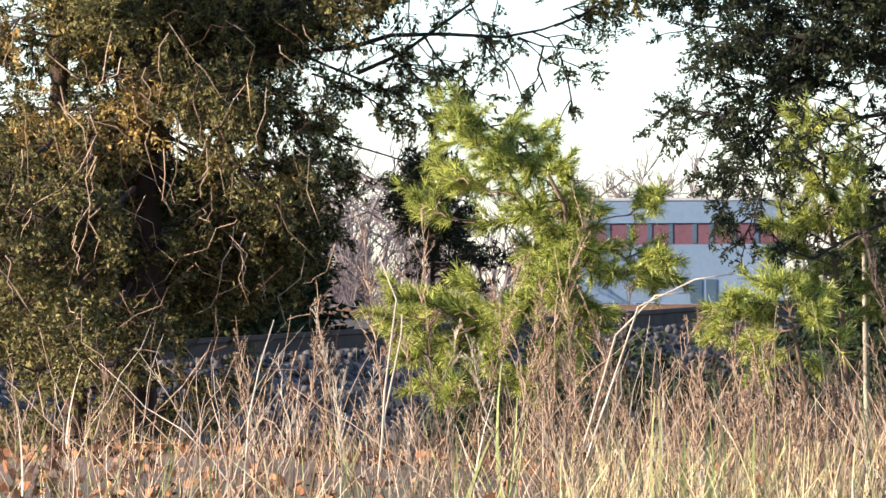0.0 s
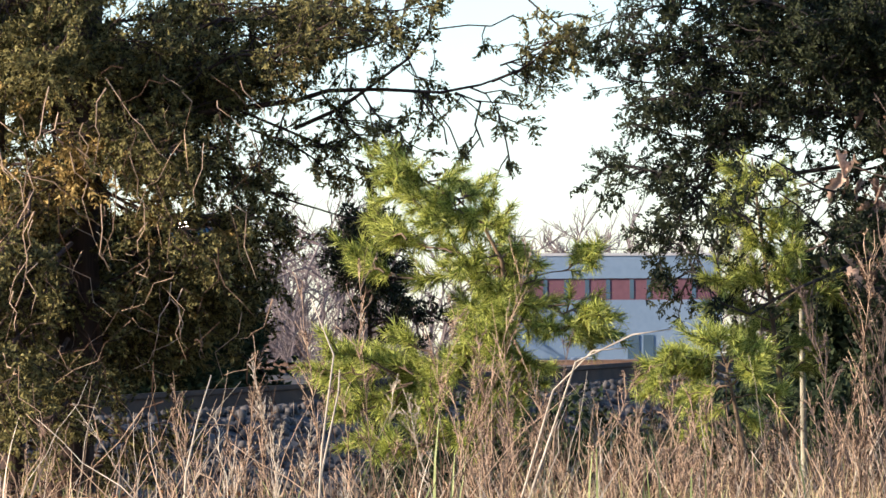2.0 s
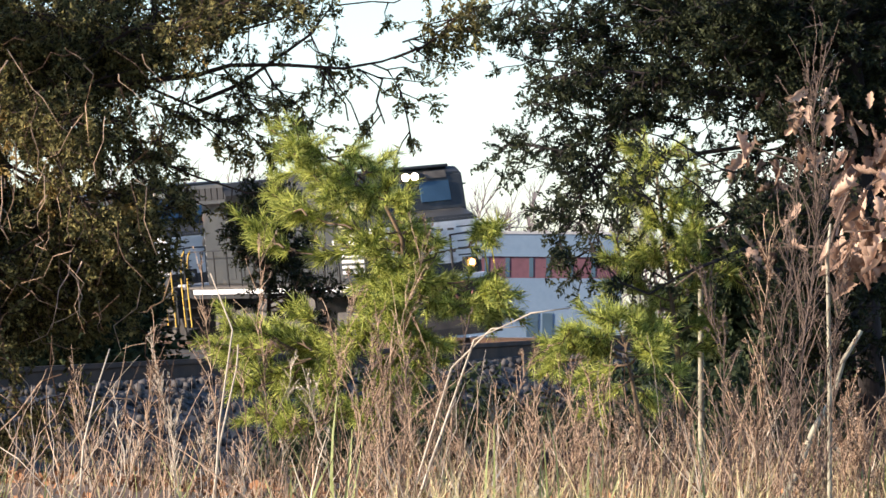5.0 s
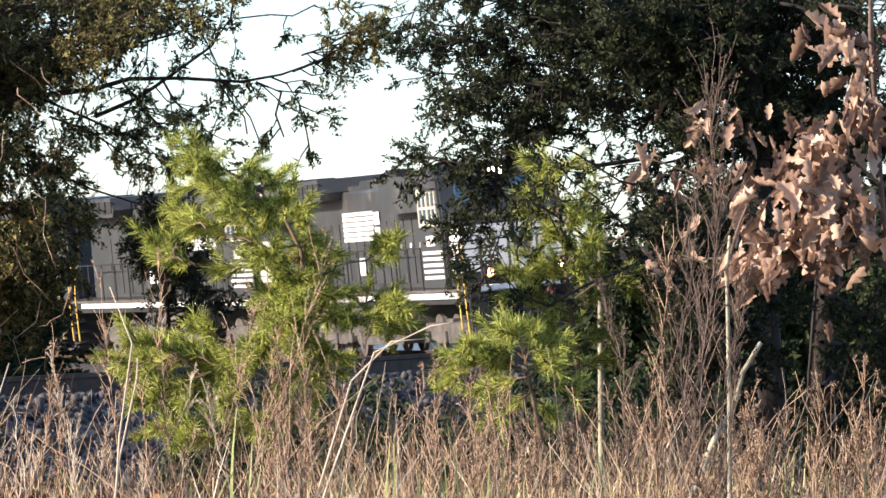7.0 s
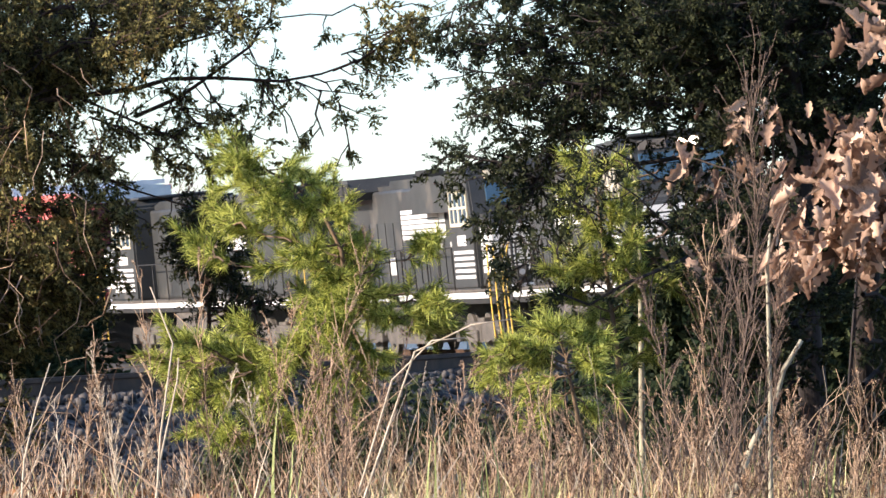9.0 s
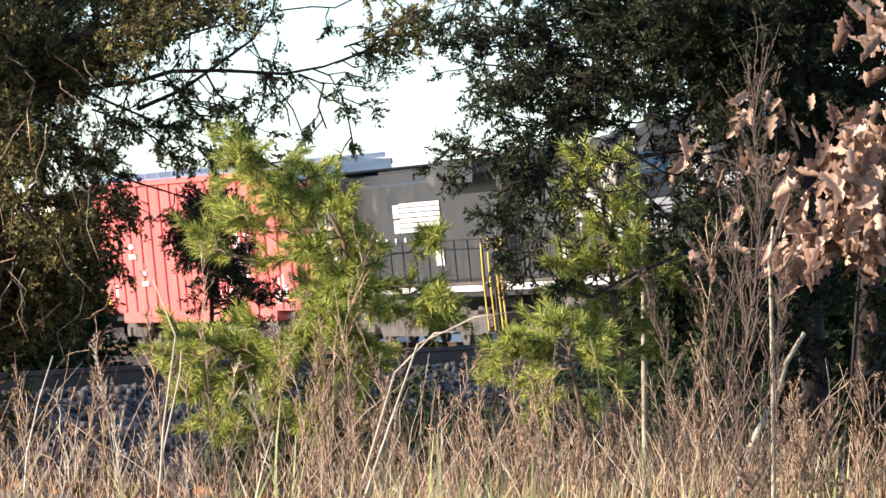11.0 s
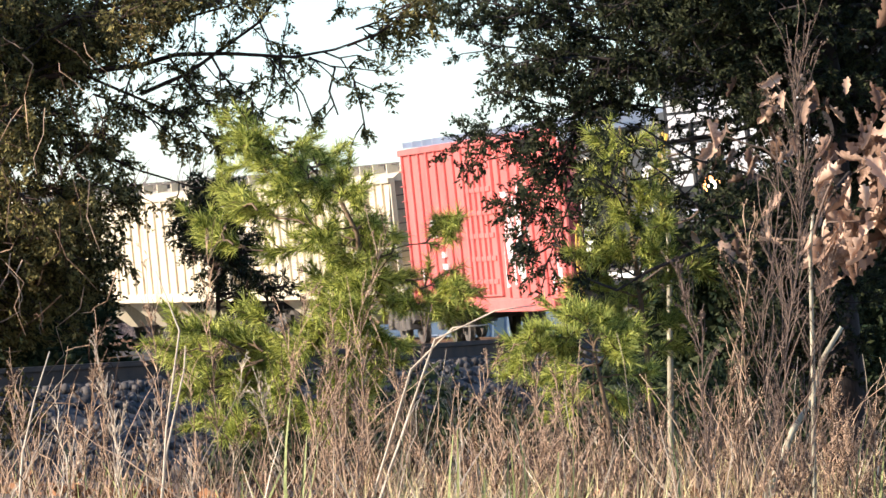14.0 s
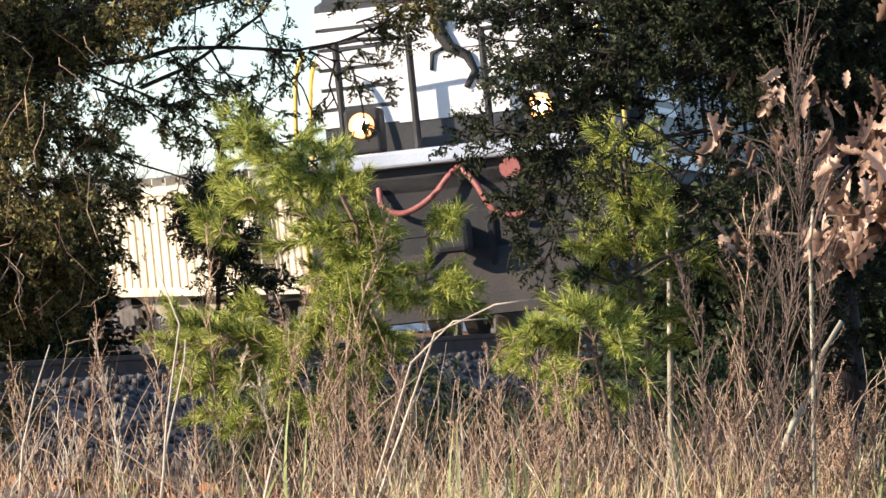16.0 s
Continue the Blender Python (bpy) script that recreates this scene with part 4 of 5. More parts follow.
def bare_tree(seed, height):
    """A leafless tree: a trunk and three orders of upright twigs."""
    r = random.Random(seed)
    top = thing("bare_tree", (0, 0, 0), "leafless grey-brown tree on the far skyline", "tree", "far bare trees")
    trunk, twigs = Tubes(), Tubes()
    line = bent(Vector((0, 0, -0.5)), Vector((r.gauss(0, .4), 0, height * 0.75)), 0, 0.02, 6, r)
    trunk.add(line, height * 0.018, height * 0.004, 6)

    def grow(p, way, n, rad, level):
        end = p + way * n
        limb = bent(p, end, -0.04, 0.03, 2, r)
        twigs.add(limb, rad * 1.1, rad * 0.7, 3)
        if level:
            for _ in range(5):
                q, e = along(limb, r.uniform(0.3, 1.0))
                grow(q, (e + unit(r) * 0.6 + Vector((0, 0, 0.35))).normalized(), n * r.uniform(0.4, 0.65), rad * 0.55, level - 1)

    for _ in range(13):
        p, e = along(line, r.uniform(0.2, 1.0))
        grow(p, (Vector((r.gauss(0, 1), r.gauss(0, 1), r.uniform(0.5, 1.6)))).normalized(), height * r.uniform(0.16, 0.34), height * 0.006, 2)
    trunk.link("trunk", BARE, top)
    tagged(twigs.link("twig", BARE, top), kind="stuff")
    return top


def build_far_trees():
    r = random.Random(95)
    kinds = [bare_tree(i, 1.0) for i in (1, 2, 3, 4)]
    first = set()
    spots = [(x, 108 - 22 * math.exp(-((x - 270) / 90) ** 2) + r.uniform(-22, 30), 520 + r.uniform(-60, 60)) for x in range(150, 900, 25)]
    spots += [(x, 45 + r.uniform(-30, 40), 430 + r.uniform(-40, 40)) for x in range(-330, -100, 24)] + [(x, 150 + r.uniform(-30, 40), 480 + r.uniform(-40, 40)) for x in range(-120, 170, 30)]
    spots += [(r.uniform(-350, -60), r.uniform(80, 260), 405 + r.uniform(-30, 30)) for _ in range(34)]
    for i, (x, y, d) in enumerate(spots):
        h = (CLEAR - y) * d / F + 1.0
        m = Matrix.Translation(spot(x, CLEAR, d) + Vector((0, 0, -1.2))) @ Matrix.Rotation(r.uniform(0, 6.3), 4, "Z")
        k = i % 4
        if k in first:
            ob = copy_thing(kinds[k], m)
        else:
            first.add(k)
            ob = kinds[k]
        ob.matrix_basis = m @ Matrix.Scale(h, 4)


def build_thicket():
    """Dark evergreen thicket behind the big cedar."""
    r = random.Random(96)
    for i, (x0, y0) in enumerate(((-860, 60), (-760, 120), (-650, 100), (-540, 140), (-450, 190), (-390, 260), (790, 230), (880, 160), (980, 120), (1080, 130), (1180, 150), (1290, 120), (1380, 150))):
        d = (84.0 if x0 < 0 else 33.0) + r.uniform(-2, 2)
        base = spot(x0, 600, d)
        base.z = ground_height(base.x, base.y)
        top = thing("evergreen_shrub", base, "dense dark evergreen shrub behind the cedars", "shrub", "dark evergreen shrubs")
        places = []
        height = spot(x0, y0, d).z - base.z
        for _ in range(800 if x0 < 0 else 1000):
            k = r.random()
            w = 0.42 * (1.15 - k) ** 0.5 * d / 33
            a = r.uniform(0, 6.3)
            q = w * math.sqrt(r.uniform(0.2, 1.0))
            places.append((Vector((math.cos(a) * q, math.sin(a) * q, 0.1 + k * height)), Vector((math.cos(a), math.sin(a), r.uniform(-0.3, 0.8))), r.uniform(0.16, 0.28) * d / 33))
        t = Tubes()
        t.add(bent(Vector((0, 0, -0.1)), Vector((0, 0, height * 0.9)), 0, 0.02, 5, r), 0.04, 0.01, 6)
        t.link("trunk", CEDAR_BARK, top)
        scatter("crown", CEDAR_SPRAYS, places, SHRUB, top, "dark dense foliage", True)


def build_building():
    d = 420.0
    k = d / F
    a, b = spot(190, CLEAR, d), spot(560, CLEAR, d)
    base = Vector((a.x, d, ground_height(a.x, d)))
    top = thing("warehouse", base, "pale blue metal-clad building with a maroon band", "building")
    W = b.x - a.x
    up = EYE - base.z

    def z(y):
        return up + (CLEAR - y) * k

    part("lower_wall", boxed(0, W, 0, 12, -0.3, z(260)), CLAD, top, "pale blue-white lower wall")
    part("maroon_band", boxed(0, W, 0.06, 12, z(260), z(222)), BRICK_BAND, top, "maroon brick band")
    part("upper_wall", boxed(0, W, -0.05, 12, z(222), z(182)), CLAD, top, "pale blue-white upper wall")
    part("parapet", boxed(-0.1, W + 0.1, -0.12, 12, z(182), z(177)), CONCRETE, top, "grey roof edge")
    for x in (210, 247, 284, 321, 358, 400, 430, 470, 510):
        w = part("window", boxed((x - 190) * k - 0.13, (x - 190) * k + 0.13, 0.02, 0.1, z(258), z(224)), GLASS, top, "narrow dark window")
    for x0, x1 in ((392, 412), (420, 438)):
        part("door", boxed((x0 - 190) * k, (x1 - 190) * k, -0.06, 0.05, 0, z(322)), GLASS, top, "dark glazed door")
    for x in (337, 347):
        part("vent_pipe", rod(bmesh.new(), ((x - 190) * k, 3, z(180)), ((x - 190) * k, 3, z(148)), 0.10, 10), WHITE, top, "white roof vent pipe")
    part("chimney", boxed((214 - 190) * k, (226 - 190) * k, 2, 2.5, z(180), z(160), 0.03), CREAM, top, "cream roof vent box")
    # two cars at its foot
    for x, mat, lab in ((318, ALUMINIUM, "silver parked car beside the building"), (250, CLAD, "pale blue parked car beside the building")):
        p = spot(x, CLEAR, d - 6)
        p.z = ground_height(p.x, p.y)
        car = thing("car", p, lab, "car", "parked cars")
        bm = prism(bmesh.new(), [(-2.1, 0.3), (-2.1, 0.85), (-1.4, 0.95), (-0.8, 1.42), (0.7, 1.42), (1.2, 0.98), (2.1, 0.8), (2.1, 0.3)], -0.85, 0.85)
        bmesh.ops.bevel(bm, geom=bm.edges[:], offset=0.06, segments=2, affect="EDGES")
        part("body", bm, mat, car)
        part("side_window", prism(bmesh.new(), [(-1.15, 0.98), (-0.72, 1.34), (0.62, 1.34), (0.98, 0.98)], -0.865, 0.865), GLASS, car)
        for wx in (-1.3, 1.3):
            for wy in (-0.8, 0.8):
                part("wheel", rod(bmesh.new(), (wx, wy - 0.1, 0.32), (wx, wy + 0.1, 0.32), 0.32, 16), DARK_STEEL, car)


build_far_trees()
build_thicket()
build_building()


# ---- the train ----
# Each vehicle: x ahead, y to its left, z up from the rails, the origin under its middle.
TRAIN = []
GAP = 0.9


def wheel_mesh(r):
    bm = bmesh.new()
    bmesh.ops.create_cone(bm, cap_ends=True, segments=20, radius1=r, radius2=r, depth=0.13, matrix=Matrix.Rotation(math.pi / 2, 4, "X"))
    bmesh.ops.create_cone(bm, cap_ends=True, segments=20, radius1=r + 0.03, radius2=r + 0.03, depth=0.03, matrix=Matrix.Translation((0, 0.05, 0)) @ Matrix.Rotation(math.pi / 2, 4, "X"))
    rod(bm, (0, -0.12, 0), (0, 0.08, 0), 0.14, 12)
    me = bpy.data.meshes.new("wheel")
    bm.to_mesh(me)
    bm.free()
    me.materials.append(GRIME)
    return me


WHEELS = {r: wheel_mesh(r) for r in (0.46, 0.53)}


def bogie(parent, x, axles, r):
    """A truck: two side frames with springs and boxes, and its wheels."""
    half = (axles - 1) * 0.95 if axles == 3 else 0.89
    bm = bmesh.new()
    for side in (-1, 1):
        y = side * 1.02
        prism(bm, [(-half - 0.45, 0.62), (-half - 0.3, 0.86), (half + 0.3, 0.86), (half + 0.45, 0.62), (half + 0.1, 0.52), (half * 0.5, 0.36), (-half * 0.5, 0.36), (-half - 0.1, 0.52)], y - 0.07, y + 0.07)
        for k in range(axles):
            cx = -half + 2 * half * k / (axles - 1)
            box(bm, cx - 0.17, cx + 0.17, y - 0.16, y + 0.16, 0.38, 0.66, 0.03)
        for k in range(4):
            rod(bm, (-0.3 + 0.2 * k, y + side * 0.03, 0.4), (-0.3 + 0.2 * k, y + side * 0.03, 0.8), 0.075, 8)
    box(bm, -0.35, 0.35, -1.0, 1.0, 0.55, 0.95, 0.03)
    frame_part = part("truck", bm, GRIME, parent, "dusty cast steel truck")
    frame_part.matrix_basis = Matrix.Translation((x, 0, 0))
    for k in range(axles):
        for side in (-1, 1):
            o = new("wheel", WHEELS[r])
            o.parent = frame_part
            o.matrix_basis = pose(-half + 2 * half * k / (axles - 1), side * 0.755, r, 0, 0, 0 if side < 0 else 180)


def coupler(parent, x, way):
    bm = boxed(min(x, x + way * 0.5), max(x, x + way * 0.5), -0.1, 0.1, 0.78, 0.98, 0.02)
    box(bm, min(x + way * 0.36, x + way * 0.62), max(x + way * 0.36, x + way * 0.62), -0.16, 0.17, 0.72, 1.03, 0.05)
    box(bm, min(x - way * 0.02, x + way * 0.04), max(x - way * 0.02, x + way * 0.04), -0.32, 0.32, 0.66, 1.12, 0.02)
    part("coupler", bm, DARK_STEEL, parent, "worn steel knuckle coupler")


def hose(parent, pts, r, mat, name="hose", label=""):
    pts = [Vector(p) for p in pts]
    if len(pts) > 3:
        ends = [pts[0] * 2 - pts[1], *pts, pts[-1] * 2 - pts[-2]]
        line = []
        for i in range(1, len(ends) - 2):
            p0, p1, p2, p3 = ends[i - 1:i + 3]
            for j in range(5):
                k = j / 5
                line.append(0.5 * (2 * p1 + (p2 - p0) * k + (2 * p0 - 5 * p1 + 4 * p2 - p3) * k * k + (3 * p1 - p0 - 3 * p2 + p3) * k ** 3))
        pts = line + [pts[-1]]
    t = Tubes()
    t.add(pts, r, r, 7)
    t.link(name, mat, parent, label)


def locomotive(label, lit, lettered, blister=True):
    """lettered: where the white lettering on the hood begins and ends, metres from the middle."""
    ob = thing("locomotive", track(0), label, "locomotive", "coupled locomotives")
    lens, rim = (LAMP, LAMP_GLARE) if lit else (ALUMINIUM, GRIME)
    E = 10.75                    # half its length over the end plates
    part("frame", boxed(-E, E, -1.42, 1.42, 1.32, 1.62, 0.02), DARK_STEEL, ob)
    for y in (-1.46, 1.46):
        part("sill_stripe", boxed(-E + 1.2, E - 1.2, y - 0.015, y + 0.015, 1.46, 1.60), WHITE, ob, "white painted sill stripe")
    part("walkway", boxed(-E, E, -1.5, 1.5, 1.62, 1.68), GRIME, ob)
    bm = bmesh.new()
    prism(bm, [(-2.9, 1.3), (-2.9, 0.62), (-2.6, 0.36), (2.6, 0.36), (2.9, 0.62), (2.9, 1.3)], -1.35, 1.35)
    tank = part("fuel_tank", bm, GRIME, ob, "dusty grey fuel tank")
    part("air_tank", rod(bmesh.new(), (-2.4, -1.42, 1.1), (2.2, -1.42, 1.1), 0.16, 14), GRIME, ob, smooth=True)
    bogie(ob, 6.4, 3, 0.53)
    bogie(ob, -6.4, 3, 0.53)
    # long hood, with panel doors on its sides
    part("hood", boxed(-E + 0.9, 6.2, -0.92, 0.92, 1.68, 4.28, 0.07), BLACK, ob)
    part("hood_roof", prism(bmesh.new(), [(-E + 1.0, 4.28), (6.2, 4.28), (6.2, 4.40), (5.6, 4.52), (-3.4, 4.52), (-3.6, 4.40), (-E + 1.0, 4.40)], -0.75, 0.75), BLACK, ob)
    for k in range(16):
        x = -E + 1.35 + k * 0.96
        if -9.2 < x < 5.6:
            door = part("hood_door", boxed(x + 0.04, x + 0.90, -0.945, -0.925, 1.85, 3.45, 0.006), BLACK, ob)
            part("latch", boxed(x + 0.78, x + 0.84, -0.965, -0.945, 2.55, 2.75), DARK_STEEL, door)
    # radiator: a wide overhang at the rear
    bm = bmesh.new()
    prism(bm, [(-E + 1.0, 4.1), (-E + 0.9, 4.3), (-E + 0.9, 4.66), (-5.2, 4.66), (-4.9, 4.3), (-5.0, 4.1)], -1.5, 1.5)
    part("radiator", bm, BLACK, ob, "wide overhanging radiator housing")
    for k in range(7):
        part("louvre", boxed(-E + 1.2 + k * 0.66, -E + 1.75 + k * 0.66, -1.53, -1.50, 4.22, 4.56), DARK_STEEL, ob)
    if blister:
        part("brake_blister", prism(bmesh.new(), [(1.5, 3.6), (1.6, 4.42), (5.9, 4.42), (6.1, 3.6)], -1.35, 1.35), BLACK, ob, "raised equipment housing")
    for k in range(3):
        part("fan", rod(bmesh.new(), (2.3 + k * 1.3, 0, 4.42), (2.3 + k * 1.3, 0, 4.6), 0.52, 20), DARK_STEEL, ob)
    part("exhaust", boxed(-2.6, -1.4, -0.25, 0.25, 4.5, 4.72, 0.03), DARK_STEEL, ob)
    # the road's mark on the side, as plain bars
    for sy in (-1, 1):
        y0, y1 = sorted((sy * 0.952, sy * 0.962))
        l0, l1 = lettered
        for k in range(6):
            part("mark_bar", boxed(l0, l1 - 0.75, y0, y1, 2.98 + k * 0.13, 3.08 + k * 0.13), WHITE, ob, "white lettering block")
        for k, (a, b) in enumerate(((0, 3), (3, 6))):
            part("mark_curve", boxed(l1 - 0.65, l1, y0, y1, 2.98 + 0.13 * a, 2.92 + 0.13 * b), WHITE, ob, "white lettering block")
        for k in range(3):
            part("mark_block", boxed(-3.6 + k * 0.3, -3.36 + k * 0.3, y0, y1, 2.10, 2.55), WHITE, ob, "white number block")
        for k in range(5):
            part("data_plate", boxed(-0.6 + k * 1.1, -0.42 + k * 1.1, y0, y1, 2.7, 2.85), WHITE, ob)
    # cab
    bm = bmesh.new()
    prism(bm, [(6.2, 1.68), (6.2, 4.42), (6.5, 4.62), (8.1, 4.62), (8.5, 4.45), (8.72, 3.45), (8.72, 1.68)], -1.5, 1.5)
    bmesh.ops.bevel(bm, geom=bm.edges[:], offset=0.06, segments=2, affect="EDGES")
    cab = part("cab", bm, BLACK, ob, "wide black crew cab")
    part("cab_roof_edge", boxed(6.3, 8.3, -1.2, 1.2, 4.62, 4.70, 0.03), BLACK, cab)
    for sy in (-1, 1):
        y0, y1 = sorted((sy * 1.49, sy * 1.515))
        for x in (6.55, 7.5):
            pane = part("side_window", boxed(x, x + 0.8, y0, y1, 3.3, 4.05, 0.01), GLASS, cab)
            f0, f1 = sorted((sy * 1.50, sy * 1.535))
            bm = bmesh.new()
            for c0, c1, h0, h1 in ((x - 0.09, x, 3.22, 4.13), (x + 0.8, x + 0.89, 3.22, 4.13), (x, x + 0.8, 3.22, 3.3), (x, x + 0.8, 4.05, 4.13), (x + 0.36, x + 0.44, 3.3, 4.05), (x, x + 0.8, 3.64, 3.70)):
                box(bm, c0, c1, f0, f1, h0, h1)
            # cream on the bars stands in for sun reflected by the pane
            part("window_frame", bm, CREAM, pane, "window frame and bars, cream for the sun's reflection")
        part("cab_number", boxed(7.0, 7.9, y0, y1, 2.75, 3.0), WHITE, cab, "white number block")
        for k in range(5):
            part("side_stripe", boxed(6.5, 8.6, y0, y1, 1.95 + k * 0.15, 2.03 + k * 0.15), WHITE, cab, "white stripe on black")
        w = part("windshield", boxed(-0.025, 0.025, -0.42, 0.42, -0.28, 0.28, 0.01), GLASS, cab, "blue-tinted windshield")
        w.matrix_basis = pose(8.63, sy * 0.66, 3.98, 0, -12.4, 0)
        nb = part("number_board", boxed(-0.04, 0.04, -0.3, 0.3, -0.11, 0.11, 0.01), GRIME if lit else CREAM, cab, "number board above the windshield")
        nb.matrix_basis = pose(8.48, sy * 0.75, 4.42, 0, -25, 0)
        part("sun_visor", boxed(7.3, 8.4, sy * 1.5 - 0.01, sy * 1.5 + 0.12 * sy, 4.10, 4.14) if sy > 0 else boxed(7.3, 8.4, -1.62, -1.49, 4.10, 4.14), DARK_STEEL, cab)
    hl = part("headlight", boxed(8.38, 8.62, -0.28, 0.28, 4.28, 4.56, 0.04), DARK_STEEL, cab, "twin headlight housing")
    for y in (-0.13, 0.13):
        part("headlight_lens", rod(bmesh.new(), (8.6, y, 4.42), (8.64, y, 4.42), 0.10, 14), lens, hl, "lit headlight" if lit else "unlit headlight")
    # nose: white bands on black, with a door in its front
    N = 10.05
    bm = bmesh.new()
    prism(bm, [(8.6, 1.68), (8.6, 3.5), (9.1, 3.46), (N - 0.1, 3.30), (N, 3.15), (N, 1.68)], -1.36, 1.36)
    bmesh.ops.bevel(bm, geom=bm.edges[:], offset=0.07, segments=2, affect="EDGES")
    nose = part("nose", bm, BLACK, ob, "blunt short nose")
    for k in range(6):
        z = 2.06 + k * 0.19
        part("nose_stripe", boxed(8.9, N + 0.008, -1.368, 1.368, z, z + 0.152, 0.003), WHITE, nose, "wide white stripe on the nose")
    part("nose_panel", boxed(N, N + 0.014, -0.62, 0.72, 2.04, 3.12, 0.004), WHITE, nose, "white nose panel")
    # the prancing emblem as a plain bent shape
    e = Tubes()
    e.add([Vector((N + 0.02, y, z)) for y, z in ((-0.08, 3.08), (-0.16, 2.88), (-0.06, 2.70), (0.10, 2.60), (0.16, 2.45), (0.06, 2.30))], 0.085, 0.03, 6)
    e.add([Vector((N + 0.02, y, z)) for y, z in ((-0.06, 2.72), (-0.24, 2.66), (-0.26, 2.5))], 0.035, 0.02, 5)
    e.link("emblem", DARK_STEEL, nose, "dark emblem on the nose")
    for y in (0.25, 0.55):
        for z in (2.35, 2.95):
            part("hinge", boxed(N + 0.012, N + 0.05, y - 0.09, y + 0.09, z - 0.03, z + 0.03, 0.01), GRIME, nose)
    if not lit:
        part("red_plate", boxed(8.74, 8.76, 0.35, 0.95, 3.52, 3.68), HOSE, cab, "small red plate below the windshield")
    # front platform, lamps, pilot and plough
    part("anticlimber", boxed(E - 0.5, E + 0.12, -1.2, 1.2, 1.58, 1.74, 0.03), ALUMINIUM, ob, "pale worn platform edge")
    for y in (-0.86, 0.86):
        d = part("ditch_light", boxed(E - 0.35, E - 0.05, y - 0.17, y + 0.17, 1.76, 2.18, 0.03), DARK_STEEL, ob, "ditch light housing")
        # on the lit engine this ring glows to imitate the lamp's orange glare
        part("ditch_reflector", rod(bmesh.new(), (E - 0.06, y, 2.02), (E - 0.025, y, 2.02), 0.12, 18), rim, d, "glowing orange rim that stands in for the lamp's glare" if lit else "")
        part("ditch_lens", rod(bmesh.new(), (E - 0.03, y, 2.02), (E - 0.015, y, 2.02), 0.07, 16), lens, d, "lit ditch light" if lit else "")
    bm = boxed(E - 0.12, E, -1.45, 1.45, 0.55, 1.5, 0.02)
    pilot = part("pilot", bm, DARK_STEEL, ob, "dark steel end plate")
    bm = bmesh.new()
    prism(bm, [(E - 0.1, 0.12), (E - 0.1, 0.75), (E + 0.12, 0.75), (E + 0.42, 0.32), (E + 0.46, 0.12)], -1.4, 1.4)
    part("plough", bm, PLOUGH, ob, "dusty dark brown plough")
    for y in (-0.95, 0.95):
        part("pilot_opening", boxed(E - 0.02, E + 0.012, y - 0.34, y + 0.34, 0.80, 1.12, 0.02), DARK_STEEL, pilot)
    part("rear_pilot", boxed(-E, -E + 0.12, -1.45, 1.45, 0.35, 1.5, 0.02), DARK_STEEL, ob)
    coupler(ob, E, 1)
    coupler(ob, -E, -1)
    hose(ob, [(E + 0.04, -0.74, 1.41), (E + 0.12, -0.70, 1.22), (E + 0.14, -0.5, 1.15), (E + 0.13, -0.25, 1.26), (E + 0.10, -0.05, 1.46), (E + 0.04, 0.03, 1.53)], 0.03, HOSE, "hose", "red multiple-unit hose")
    hose(ob, [(E + 0.04, 0.05, 1.53), (E + 0.12, 0.2, 1.35), (E + 0.14, 0.34, 1.10), (E + 0.14, 0.52, 1.02), (E + 0.12, 0.7, 1.08), (E + 0.04, 0.8, 1.3)], 0.03, HOSE, "hose", "red multiple-unit hose")
    part("gladhand", rod(bmesh.new(), (E, 0.53, 1.47), (E + 0.1, 0.53, 1.47), 0.10, 14), HOSE, ob, "round red fitting")
    for y in (-0.28, 0.3):
        hose(ob, [(E + 0.02, y, 1.1), (E + 0.2, y, 0.95), (E + 0.22, y * 1.1, 0.5)], 0.03, DARK_STEEL)
    # steps and rails at the four corners, handrails along the walkways
    for sx in (-1, 1):
        for sy in (-1, 1):
            bm = bmesh.new()
            for k in range(4):
                x0, x1 = sorted((sx * (E - 0.75), sx * (E - 0.12)))
                y0, y1 = sorted((sy * 1.2, sy * 1.5))
                box(bm, x0, x1, y0, y1, 0.42 + k * 0.3, 0.46 + k * 0.3)
            part("step", bm, DARK_STEEL, ob, "dark corner steps")
            for x in (E - 0.78, E - 0.1):
                hose(ob, [(sx * x, sy * 1.5, 0.5), (sx * x, sy * 1.52, 1.7), (sx * (x - 0.1), sy * 1.48, 2.5), (sx * (x - 0.25), sy * 1.42, 2.75)], 0.022, YELLOW, "grab_rail", "yellow bent grab rail")
    for sy in (-1, 1):
        hose(ob, [(-E + 0.9, sy * 1.46, 2.72), (0, sy * 1.46, 2.74), (6.1, sy * 1.46, 2.72)], 0.018, DARK_STEEL, "handrail")
        for k in range(12):
            x = -E + 0.9 + k * 1.44
            part("stanchion", rod(bmesh.new(), (x, sy * 1.46, 1.66), (x, sy * 1.46, 2.73), 0.022, 6), DARK_STEEL, ob)
    for y in (-1.05, -0.35, 0.35, 1.05):
        part("stanchion", rod(bmesh.new(), (E - 0.12, y, 1.68), (E - 0.12, y, 2.82), 0.035, 8), DARK_STEEL, ob)
    for a, b in ((-1.3, -0.35), (0.35, 1.3)):
        hose(ob, [(E - 0.12, a, 2.8), (E - 0.12, (a + b) / 2, 2.83), (E - 0.12, b, 2.8)], 0.022, DARK_STEEL, "handrail")
    # rear end: lamp, number block and ladder
    part("rear_headlight", boxed(-E + 0.82, -E + 0.92, -0.2, 0.2, 3.9, 4.15, 0.02), DARK_STEEL, ob)
